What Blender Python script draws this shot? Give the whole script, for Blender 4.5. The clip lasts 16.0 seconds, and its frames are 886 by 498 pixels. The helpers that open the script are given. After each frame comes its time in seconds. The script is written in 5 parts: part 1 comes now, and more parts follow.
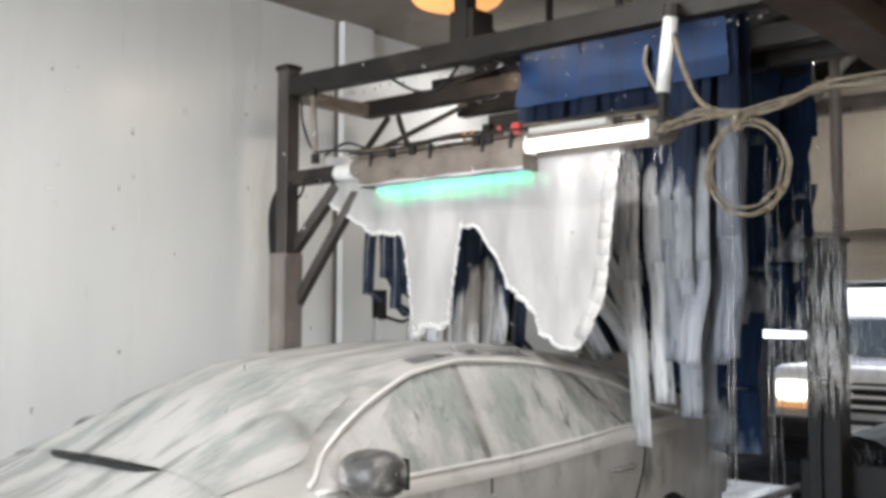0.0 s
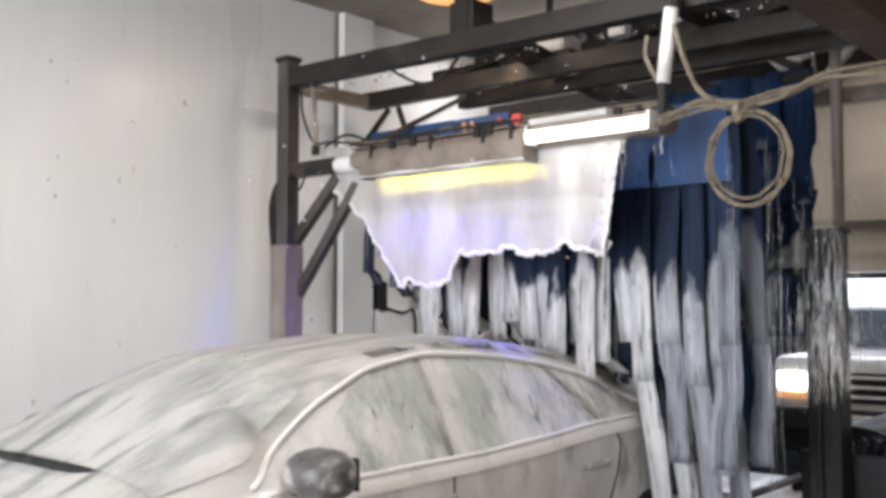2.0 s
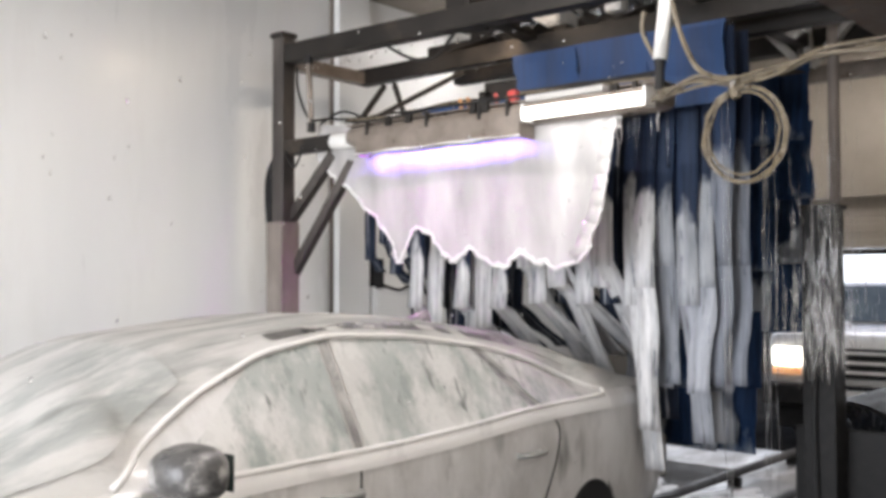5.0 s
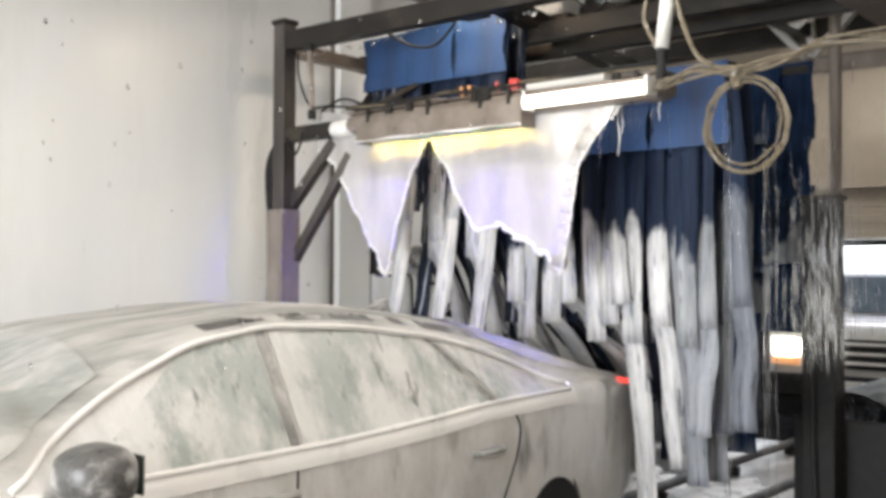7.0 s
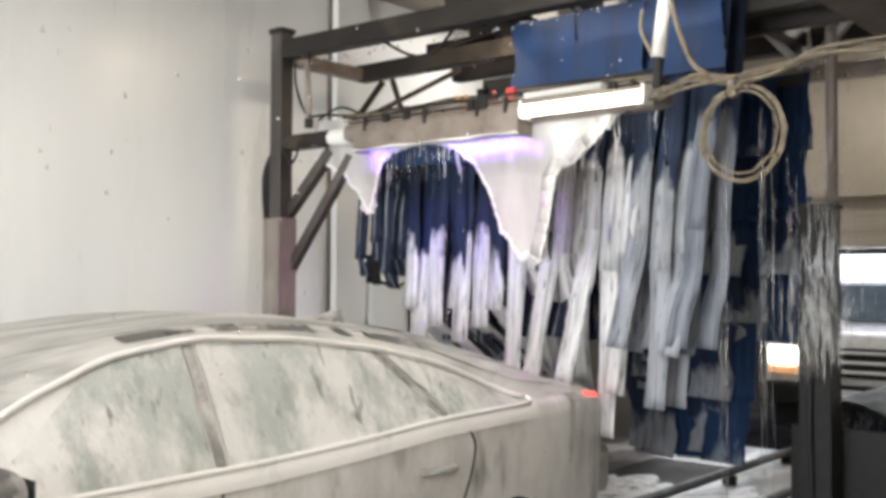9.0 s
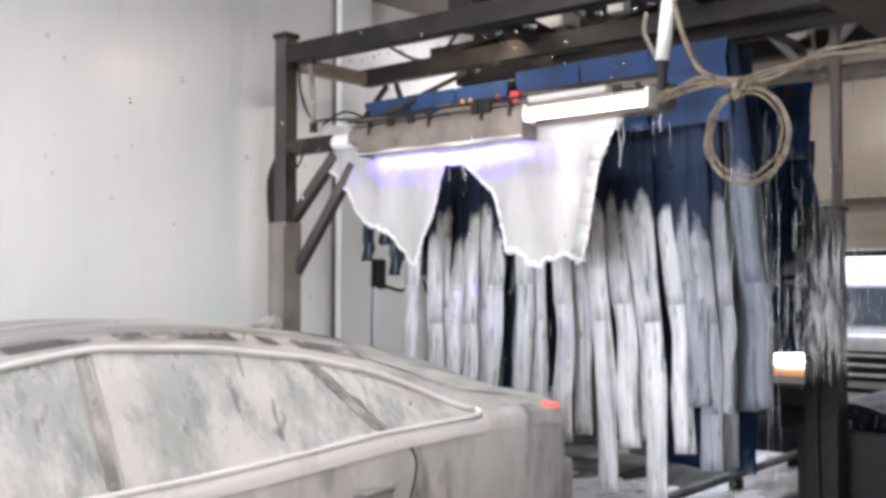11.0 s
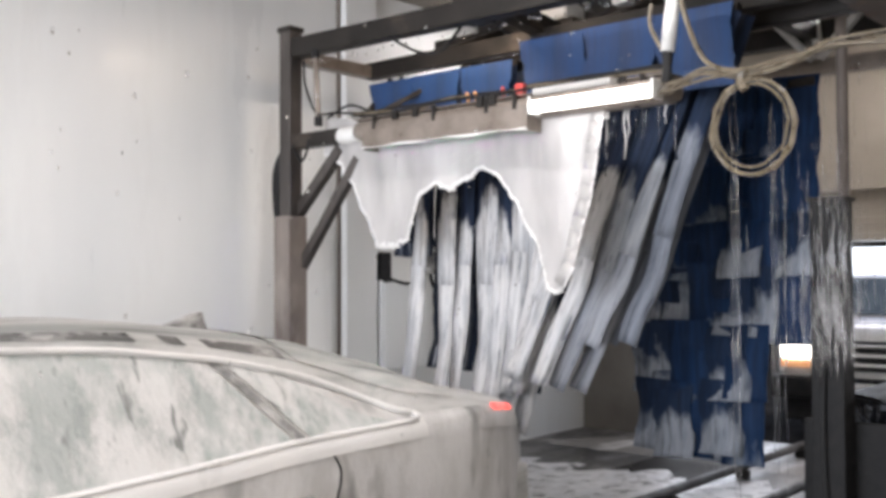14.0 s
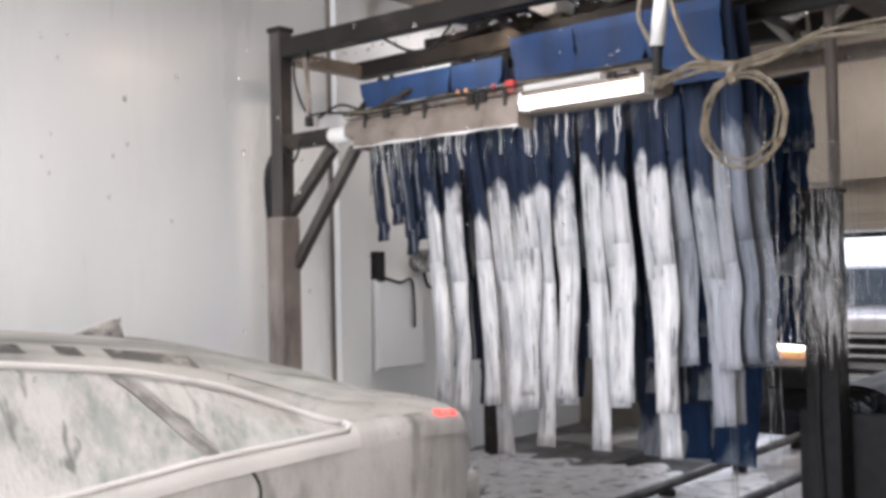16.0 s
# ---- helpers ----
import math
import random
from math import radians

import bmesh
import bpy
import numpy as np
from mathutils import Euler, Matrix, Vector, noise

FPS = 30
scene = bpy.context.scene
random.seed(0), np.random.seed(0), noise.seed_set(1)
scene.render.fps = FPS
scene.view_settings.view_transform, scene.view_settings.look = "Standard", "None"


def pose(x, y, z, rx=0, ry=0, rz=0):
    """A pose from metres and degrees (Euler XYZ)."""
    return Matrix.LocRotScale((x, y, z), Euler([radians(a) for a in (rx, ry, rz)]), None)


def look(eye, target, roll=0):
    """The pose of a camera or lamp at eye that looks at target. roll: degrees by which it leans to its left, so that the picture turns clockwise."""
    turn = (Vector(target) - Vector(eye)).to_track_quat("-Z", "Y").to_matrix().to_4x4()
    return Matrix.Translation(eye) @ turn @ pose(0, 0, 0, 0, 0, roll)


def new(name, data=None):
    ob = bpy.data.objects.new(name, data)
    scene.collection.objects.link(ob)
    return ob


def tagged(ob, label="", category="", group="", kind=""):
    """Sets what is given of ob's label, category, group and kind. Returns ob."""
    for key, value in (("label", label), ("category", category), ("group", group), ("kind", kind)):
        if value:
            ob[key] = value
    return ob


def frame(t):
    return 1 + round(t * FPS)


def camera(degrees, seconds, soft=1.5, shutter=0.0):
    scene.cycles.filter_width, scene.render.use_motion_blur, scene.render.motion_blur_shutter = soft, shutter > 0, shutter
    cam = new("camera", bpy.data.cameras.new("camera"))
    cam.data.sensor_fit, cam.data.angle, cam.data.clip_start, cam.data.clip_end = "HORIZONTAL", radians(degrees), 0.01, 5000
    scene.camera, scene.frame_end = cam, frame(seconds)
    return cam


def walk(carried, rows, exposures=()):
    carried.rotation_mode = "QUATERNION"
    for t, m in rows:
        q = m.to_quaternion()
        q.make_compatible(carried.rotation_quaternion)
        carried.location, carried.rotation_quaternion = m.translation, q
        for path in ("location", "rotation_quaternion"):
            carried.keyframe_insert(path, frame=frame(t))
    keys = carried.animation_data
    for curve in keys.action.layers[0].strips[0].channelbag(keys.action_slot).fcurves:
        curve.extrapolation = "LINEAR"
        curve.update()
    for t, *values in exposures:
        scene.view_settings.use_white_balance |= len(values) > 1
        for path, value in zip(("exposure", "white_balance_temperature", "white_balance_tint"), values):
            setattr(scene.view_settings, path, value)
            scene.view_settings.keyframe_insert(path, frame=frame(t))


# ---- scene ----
cam = camera(47.99, 16.0, soft=3.8)
EYE = (0.0, 0.0, 1.6)


def aim(heading, pitch, roll):
    h, p = radians(heading), radians(pitch)
    target = (EYE[0] + math.cos(h) * math.cos(p), EYE[1] + math.sin(h) * math.cos(p), EYE[2] + math.sin(p))
    return look(EYE, target, roll)


# seconds, heading from +X, pitch, roll (degrees): a hand-held camera that stands still
VIEW = (
    (0, 40.53, 3.76, 0.15), (0.5, 40.46, 3.47, -0.01), (1, 40.57, 3.32, 0.07), (1.5, 40.70, 3.22, -0.00),
    (2, 40.56, 3.27, 0.02), (2.5, 40.40, 3.29, -0.12), (3, 40.19, 3.09, -0.08), (3.5, 40.04, 2.71, -0.03),
    (4, 40.10, 2.44, -0.08), (6.5, 40.47, 1.33, 0.07), (7, 40.36, 1.27, 0.25), (7.5, 40.36, 1.27, 0.42),
    (8, 40.21, 1.54, 0.47), (8.5, 40.26, 1.71, 0.39), (9, 40.18, 1.76, 0.28), (11.5, 40.55, 1.97, -0.02),
    (12, 40.60, 1.91, -0.10), (12.5, 40.66, 1.89, -0.06), (13, 40.79, 1.76, -0.09), (13.5, 40.84, 1.68, -0.15),
    (14, 40.78, 1.58, -0.26), (14.5, 40.63, 1.60, -0.50), (15, 40.53, 1.71, -0.86), (15.5, 40.39, 1.77, -1.16),
    (16, 40.40, 1.46, -1.28))
walk(cam, [(t, aim(a, b, c)) for t, a, b, c in VIEW], exposures=[(0, 0.52, 6350, 11), (1, 0.54, 6350, 15), (1.5, 0.54, 6850, 14), (2, 0.55, 6450, 14), (2.5, 0.55, 6400, 15), (3.5, 0.58, 6900, 19), (4.2, 0.62, 6400, 15), (6.5, 0.72, 6700, 13), (7, 0.74, 6700, 11), (7.5, 0.76, 6150, 11), (8, 0.75, 6650, 11), (8.5, 0.78, 6450, 19), (9, 0.7, 6700, 10), (11.5, 0.70, 6200, 18), (12, 0.70, 6800, 13), (13, 0.76, 6400, 14), (14.5, 0.68, 6350, 16), (16, 0.64, 6350, 17)])

# ---- light ----
world = bpy.data.worlds.new("sky")
scene.world = world
world.use_nodes = True
_sky = world.node_tree.nodes.new("ShaderNodeTexSky")
_sky.sky_type, _sky.sun_disc = "NISHITA", False
_sky.sun_elevation, _sky.sun_rotation = radians(40), radians(60)
world.node_tree.nodes["Background"].inputs[1].default_value = 0.15
world.node_tree.links.new(_sky.outputs[0], world.node_tree.nodes["Background"].inputs[0])
sun = new("sun", bpy.data.lights.new("sun", "SUN"))
sun.data.energy, sun.data.angle, sun.data.color = 2.0, radians(2), (1, 0.96, 0.9)
sun.matrix_world = look((30, -14, 30), (10, 3, 0))


def area(name, m, w, h, power, colour):
    ob = new(name, bpy.data.lights.new(name, "AREA"))
    ob.data.shape, ob.data.size, ob.data.size_y = "RECTANGLE", w, h
    ob.data.energy, ob.data.color = power, colour
    ob.matrix_world = m
    return ob


# daylight through the exit opening and the entrance opening
area("exit_daylight", look((-4.6, 3.0, 1.9), (4, 3.6, 1.8)), 5.0, 3.4, 480, (0.95, 0.98, 1.0))
area("entrance_daylight", look((8.9, 3.2, 1.1), (5, 3.4, 1.2)), 3.4, 1.8, 4, (0.95, 0.98, 1.0))
# unseen ceiling strip lights, place and power; last two added to brighten the rear
LIGHTS = ((1.0, -0.3, 3.75, 100), (3.3, 2.6, 3.85, 46), (6.8, 4.75, 3.895, 24), (7.9, 1.9, 3.8, 34))
for _x, _y, _z, _w in LIGHTS:
    area("unseen_strip_light_glow", look((_x, _y, _z - 0.035), (_x, _y + 0.001, 0)), 0.12, 1.4, _w, (1.0, 0.97, 0.92))
# warm fill added under the amber disc, which stands for a reflection
area("warm_fill_glow", look((4.75, 3.95, 3.50), (4.75, 3.951, 0)), 0.4, 0.4, 12, (1.0, 0.84, 0.64))
# the fluorescent lamp on the arch
area("arch_lamp_glow", look((4.37, 2.76, 2.44), (5.6, 3.0, 1.3)), 0.7, 0.05, 0.5, (1.0, 0.98, 0.94))


# ---- materials ----
def nodes_of(name):
    m = bpy.data.materials.new(name)
    m.use_nodes = True
    return m, m.node_tree.nodes, m.node_tree.links, m.node_tree.nodes["Principled BSDF"]


def noise_node(nt, scale, stretch=(1, 1, 1), detail=6, coords="Object", rough=0.6):
    tc, mp, nz = nt.nodes.new("ShaderNodeTexCoord"), nt.nodes.new("ShaderNodeMapping"), nt.nodes.new("ShaderNodeTexNoise")
    mp.inputs["Scale"].default_value = stretch
    nz.inputs["Scale"].default_value, nz.inputs["Detail"].default_value, nz.inputs["Roughness"].default_value = scale, detail, rough
    nt.links.new(tc.outputs[coords], mp.inputs[0])
    nt.links.new(mp.outputs[0], nz.inputs["Vector"])
    return nz


def ramp(nt, source, stops):
    r = nt.nodes.new("ShaderNodeValToRGB")
    while len(r.color_ramp.elements) < len(stops):
        r.color_ramp.elements.new(0.5)
    for e, (p, c) in zip(r.color_ramp.elements, stops):
        e.position, e.color = p, (*c, 1)
    nt.links.new(source, r.inputs[0])
    return r


def mixed(nt, fac, a, b, kind="MIX"):
    x = nt.nodes.new("ShaderNodeMix")
    x.data_type, x.blend_type = "RGBA", kind
    for s, i in ((fac, 0), (a, 6), (b, 7)):
        if isinstance(s, (int, float)):
            x.inputs[i].default_value = s
        elif isinstance(s, tuple):
            x.inputs[i].default_value = (*s, 1)
        else:
            nt.links.new(s, x.inputs[i])
    return x.outputs[2]


def surface(name, a, b, rough=0.5, metal=0.0, scale=6, stretch=(1, 1, 1), bump=0.15, fine=60, dirt=None, dirt_scale=2.0, dirt_at=(0.5, 0.7), coords="Object", coat=0.0, rvar=0.15, drips=None, drip_at=(0.64, 0.72), drip_stretch=(3.0, 1, 0.4), drip_scale=3.2, spec=0.5):
    """Two tones in noise, fine grain in the relief, and, where given, patches of dirt or foam."""
    m, n, l, p = nodes_of(name)
    nt = m.node_tree
    nz = noise_node(nt, scale, stretch, coords=coords)
    col = ramp(nt, nz.outputs[0], ((0.3, a), (0.7, b))).outputs[0]
    if dirt:
        dz = noise_node(nt, dirt_scale, stretch, 8, coords, 0.7)
        mask = ramp(nt, dz.outputs[0], ((dirt_at[0], (0, 0, 0)), (dirt_at[1], (1, 1, 1)))).outputs[0]
        col = mixed(nt, mask, col, dirt)
    if drips:
        pz = noise_node(nt, drip_scale, drip_stretch, 2, coords, 0.5)
        col = mixed(nt, ramp(nt, pz.outputs[0], ((drip_at[0], (0, 0, 0)), (drip_at[1], (1, 1, 1)))).outputs[0], col, drips)
    l.new(col, p.inputs["Base Color"])
    rr = ramp(nt, nz.outputs[0], ((0.3, (max(0.02, rough - rvar),) * 3), (0.7, (min(1, rough + rvar),) * 3)))
    l.new(rr.outputs[0], p.inputs["Roughness"])
    p.inputs["Metallic"].default_value = metal
    p.inputs["Coat Weight"].default_value = coat
    p.inputs["Specular IOR Level"].default_value = spec
    p.inputs["Coat Roughness"].default_value = 0.12
    fz = noise_node(nt, fine, stretch, 4, coords)
    bp = n.new("ShaderNodeBump")
    bp.inputs["Strength"].default_value, bp.inputs["Distance"].default_value = bump, 0.01
    l.new(fz.outputs[0], bp.inputs["Height"])
    l.new(bp.outputs[0], p.inputs["Normal"])
    return m


def glowing(name, colour, strength):
    m, n, l, p = nodes_of(name)
    p.inputs["Base Color"].default_value = (*colour, 1)
    p.inputs["Emission Color"].default_value = (*colour, 1)
    p.inputs["Emission Strength"].default_value = strength
    p.inputs["Roughness"].default_value = 0.4
    return m


def tail_lens():
    """A lit red lens that shines between patches of foam."""
    m, n, l, p = nodes_of("tail_light")
    nz = noise_node(m.node_tree, 26, (1, 1, 1.5), 4)
    gap = ramp(m.node_tree, nz.outputs[0], ((0.42, (0.15, 0.15, 0.15)), (0.6, (1.3, 1.3, 1.3)))).outputs[0]
    l.new(ramp(m.node_tree, nz.outputs[0], ((0.42, (0.6, 0.45, 0.43)), (0.6, (0.75, 0.05, 0.04)))).outputs[0], p.inputs["Base Color"])
    p.inputs["Emission Color"].default_value = (1.0, 0.07, 0.05, 1)
    l.new(gap, p.inputs["Emission Strength"])
    p.inputs["Roughness"].default_value = 0.35
    return m


WALL = surface("white_panel", (0.76, 0.775, 0.77), (0.82, 0.83, 0.82), 0.36, scale=0.9, stretch=(1.6, 1, 0.25), bump=0.05, fine=7, coat=0.08, dirt=(0.73, 0.735, 0.72), dirt_at=(0.5, 0.85))
RUST = surface("rusty_steel", (0.045, 0.030, 0.022), (0.09, 0.062, 0.045), 0.6, 0.2, 5, bump=0.3, fine=40, dirt=(0.15, 0.08, 0.04), dirt_scale=6, dirt_at=(0.55, 0.7))
# the dark brown holds the shade on the far entrance wall
WALL_SHADED = surface("shaded_wall", (0.10, 0.088, 0.075), (0.16, 0.145, 0.125), 0.5, scale=2, bump=0.1)
WALL_DIM = surface("beige_wall", (0.38, 0.33, 0.265), (0.47, 0.415, 0.345), 0.5, scale=2, bump=0.1)
CEIL = surface("ceiling_board", (0.21, 0.18, 0.15), (0.31, 0.275, 0.235), 0.7, scale=3, bump=0.2, dirt=(0.2, 0.16, 0.12), dirt_at=(0.52, 0.75))
FLOOR = surface("wet_concrete", (0.045, 0.043, 0.041), (0.10, 0.097, 0.093), 0.42, scale=3, bump=0.25, fine=25, dirt=(0.32, 0.315, 0.31), dirt_scale=1.8, dirt_at=(0.50, 0.68), stretch=(0.6, 1.3, 1), spec=0.3)
ASPHALT = surface("asphalt", (0.010, 0.0098, 0.0095), (0.026, 0.025, 0.024), 0.95, scale=2, bump=0.4, fine=40, spec=0.0)
STEEL = surface("dark_steel", (0.010, 0.009, 0.008), (0.028, 0.024, 0.021), 0.55, 0.0, 5, bump=0.15, dirt=(0.075, 0.058, 0.045), dirt_at=(0.55, 0.75), spec=0.25)
POST = surface("weathered_post", (0.025, 0.021, 0.019), (0.07, 0.06, 0.054), 0.5, 0.0, 4, (1, 1, 0.3), bump=0.15, dirt=(0.17, 0.15, 0.135), dirt_at=(0.5, 0.75))
SLEEVE = surface("worn_post_sleeve", (0.12, 0.10, 0.088), (0.22, 0.19, 0.168), 0.55, 0.0, 6, (1, 1, 0.3), bump=0.2, dirt=(0.33, 0.3, 0.27), dirt_at=(0.52, 0.7), spec=0.3)
GALV = surface("galvanised_trough", (0.13, 0.105, 0.085), (0.24, 0.205, 0.175), 0.38, 0.15, 6, bump=0.1, dirt=(0.085, 0.06, 0.045), dirt_at=(0.55, 0.8))
WHITE = surface("white_plastic", (0.62, 0.62, 0.6), (0.74, 0.74, 0.72), 0.35, scale=8, bump=0.06, dirt=(0.42, 0.4, 0.36), dirt_at=(0.6, 0.85))
HOSE = surface("yellowed_hose", (0.095, 0.076, 0.05), (0.18, 0.15, 0.105), 0.35, scale=20, bump=0.05, coat=0.3)
BLACK = surface("black_rubber", (0.010, 0.010, 0.011), (0.024, 0.024, 0.024), 0.55, scale=12, bump=0.15, spec=0.2)
BLUE = surface("blue_cloth", (0.005, 0.030, 0.105), (0.010, 0.056, 0.17), 0.6, scale=9, stretch=(1, 3, 0.25), bump=0.4, fine=70, dirt=(0.006, 0.02, 0.06), dirt_at=(0.5, 0.7))
NAVY = surface("navy_cloth", (0.006, 0.010, 0.022), (0.014, 0.025, 0.052), 0.6, scale=7, stretch=(1, 4, 0.2), bump=0.4, fine=60, dirt=(0.42, 0.44, 0.48), dirt_scale=5, dirt_at=(0.56, 0.66), spec=0.2)
RED = surface("red_plastic", (0.35, 0.03, 0.025), (0.5, 0.06, 0.05), 0.4, scale=20, bump=0.05)
BRASS = surface("orange_plastic", (0.5, 0.2, 0.05), (0.6, 0.3, 0.1), 0.4, scale=20, bump=0.05)
LAMP = glowing("lamp_tube", (1.0, 0.97, 0.9), 3.2)
STRIP = glowing("strip_tube", (1.0, 0.97, 0.92), 6.0)
TAIL = tail_lens()
HEADLIGHT = glowing("head_light", (1.0, 0.94, 0.82), 4.0)
# foam tones offset the lamps: darkened on top and windscreen, lightened on the sides
CARFOAM = surface("foamed_paint_darkened", (0.235, 0.245, 0.23), (0.39, 0.39, 0.375), 0.6, scale=4, stretch=(0.3, 1.8, 1.2), bump=0.5, fine=40, dirt=(0.51, 0.505, 0.485), dirt_scale=3, dirt_at=(0.42, 0.56), coat=0.04, drips=(0.19, 0.195, 0.18), drip_at=(0.58, 0.72), drip_stretch=(0.35, 3.0, 1.2), drip_scale=3.4)
SIDEFOAM = surface("foamed_side_paint_lightened", (0.42, 0.412, 0.395), (0.57, 0.56, 0.54), 0.4, scale=4, stretch=(1.4, 1, 0.7), bump=0.45, fine=40, dirt=(0.66, 0.65, 0.635), dirt_scale=3, dirt_at=(0.38, 0.6), coat=0.3, drips=(0.24, 0.235, 0.225), drip_at=(0.6, 0.74), drip_stretch=(2.0, 1, 0.8), drip_scale=3.0)
CARGLASS = surface("foamed_side_glass", (0.31, 0.34, 0.32), (0.45, 0.475, 0.455), 0.3, scale=4, stretch=(1.6, 1, 0.8), bump=0.5, fine=40, dirt=(0.62, 0.615, 0.595), dirt_scale=2.6, dirt_at=(0.43, 0.56), coat=0.15, drips=(0.22, 0.228, 0.215), drip_at=(0.63, 0.73), drip_stretch=(2.2, 1, 0.8), drip_scale=8.0)
SCREEN = surface("foamed_windscreen", (0.25, 0.265, 0.25), (0.41, 0.42, 0.405), 0.55, scale=4, stretch=(0.3, 1.8, 1.2), bump=0.5, fine=40, dirt=(0.51, 0.505, 0.485), dirt_scale=3, dirt_at=(0.42, 0.56), coat=0.04, drips=(0.19, 0.2, 0.185), drip_at=(0.58, 0.72), drip_stretch=(0.35, 3.0, 1.2), drip_scale=3.4)
MIDFOAM = surface("foamed_pillar", (0.13, 0.13, 0.125), (0.28, 0.275, 0.265), 0.4, scale=9, bump=0.3, dirt=(0.5, 0.49, 0.47), dirt_scale=6, dirt_at=(0.45, 0.62))
TRIMFOAM = surface("foamed_chrome", (0.70, 0.69, 0.67), (0.78, 0.77, 0.75), 0.35, 0.0, 3, bump=0.08)
DARKFOAM = surface("wet_dark_plastic", (0.05, 0.05, 0.05), (0.14, 0.135, 0.13), 0.35, scale=9, bump=0.3, dirt=(0.5, 0.49, 0.47), dirt_scale=6, dirt_at=(0.5, 0.65))
TRUCKPAINT = surface("white_paint", (0.72, 0.72, 0.71), (0.8, 0.8, 0.79), 0.25, scale=3, bump=0.03, coat=0.5)
DARKGLASS = surface("tinted_glass", (0.02, 0.03, 0.03), (0.05, 0.07, 0.065), 0.08, scale=3, bump=0.02)


def foam_film():
    m, n, l, p = nodes_of("foam_film")
    geo, mp, nz, fold = n.new("ShaderNodeNewGeometry"), n.new("ShaderNodeMapping"), n.new("ShaderNodeTexNoise"), n.new("ShaderNodeTexNoise")
    mp.inputs["Scale"].default_value = (1, 1, 0.35)
    l.new(geo.outputs["Position"], mp.inputs[0])
    nz.inputs["Scale"].default_value, fold.inputs["Scale"].default_value, fold.inputs["Detail"].default_value = 4.0, 3.2, 3
    l.new(mp.outputs[0], nz.inputs["Vector"])
    l.new(mp.outputs[0], fold.inputs["Vector"])
    col = ramp(m.node_tree, nz.outputs[0], ((0.32, (0.40, 0.388, 0.38)), (0.66, (0.62, 0.605, 0.59)))).outputs[0]
    l.new(col, p.inputs["Base Color"])
    p.inputs["Roughness"].default_value = 0.45
    bp = n.new("ShaderNodeBump")
    bp.inputs["Strength"].default_value, bp.inputs["Distance"].default_value = 0.7, 0.12
    l.new(fold.outputs[0], bp.inputs["Height"])
    l.new(bp.outputs[0], p.inputs["Normal"])
    tr, mx = n.new("ShaderNodeBsdfTranslucent"), n.new("ShaderNodeMixShader")
    l.new(col, tr.inputs[0])
    mx.inputs[0].default_value = 0.15
    l.new(p.outputs[0], mx.inputs[1])
    l.new(tr.outputs[0], mx.inputs[2])
    l.new(mx.outputs[0], n["Material Output"].inputs[0])
    return m


def cloth(name, top, low, foam, at, arched=20.0):
    """Cloth strip: dyed cloth that carries foam from the height at downwards, with a rounded, uneven border."""
    m, n, l, p = nodes_of(name)
    nt = m.node_tree
    tc, info, off, add = n.new("ShaderNodeTexCoord"), n.new("ShaderNodeObjectInfo"), n.new("ShaderNodeVectorMath"), n.new("ShaderNodeVectorMath")
    off.operation, off.inputs[1].default_value = "MULTIPLY", (3.0, 17.0, 29.0)
    l.new(info.outputs["Random"], off.inputs[0])
    l.new(tc.outputs["Object"], add.inputs[0])
    l.new(off.outputs[0], add.inputs[1])

    def shifted(scale, stretch, detail, rough):
        nz = noise_node(nt, scale, stretch, detail, rough=rough)
        l.new(add.outputs[0], nz.inputs["Vector"].links[0].from_node.inputs[0])
        return nz.outputs[0]

    def maths(kind, a, b, c=0.0):
        q = n.new("ShaderNodeMath")
        q.operation = kind
        for k, v in enumerate((a, b, c)):
            if isinstance(v, (int, float)):
                q.inputs[k].default_value = v
            else:
                l.new(v, q.inputs[k])
        return q.outputs[0]

    weave = shifted(8, (1, 4.0, 0.2), 6, 0.65)
    base = ramp(nt, weave, ((0.35, top), (0.65, low))).outputs[0]
    sep = n.new("ShaderNodeSeparateXYZ")
    l.new(tc.outputs["Object"], sep.inputs[0])
    edge = maths("MULTIPLY_ADD", shifted(4, (1, 1.6, 0.8), 5, 0.55), 0.6, at - 0.46)
    edge = maths("MULTIPLY_ADD", info.outputs["Random"], 0.2, edge)
    edge = maths("SUBTRACT", edge, sep.outputs[2])
    edge = maths("SUBTRACT", edge, maths("MULTIPLY", maths("MULTIPLY", sep.outputs[1], sep.outputs[1]), arched))
    mask = ramp(nt, edge, ((0.0, (0, 0, 0)), (0.10, (1, 1, 1)))).outputs[0]
    tint = ramp(nt, weave, ((0.33, tuple(c * 0.25 for c in foam)), (0.43, tuple(c * 0.75 for c in foam)), (0.60, foam))).outputs[0]
    spots = shifted(9, (1, 1.6, 0.35), 6, 0.6)
    worn = mixed(nt, 1.0, tint, ramp(nt, spots, ((0.34, (0.72, 0.745, 0.77)), (0.52, (1, 1, 1)))).outputs[0], "MULTIPLY")
    flecks = shifted(16, (1, 2.2, 0.28), 4, 0.6)
    worn = mixed(nt, 1.0, worn, ramp(nt, flecks, ((0.30, (0.22, 0.25, 0.30)), (0.41, (1, 1, 1)))).outputs[0], "MULTIPLY")
    l.new(mixed(nt, mask, base, worn), p.inputs["Base Color"])
    p.inputs["Roughness"].default_value, p.inputs["Specular IOR Level"].default_value = 0.7, 0.25
    bp = n.new("ShaderNodeBump")
    bp.inputs["Strength"].default_value, bp.inputs["Distance"].default_value = 0.5, 0.02
    l.new(shifted(40, (1, 1, 0.15), 5, 0.6), bp.inputs["Height"])
    l.new(bp.outputs[0], p.inputs["Normal"])
    return m


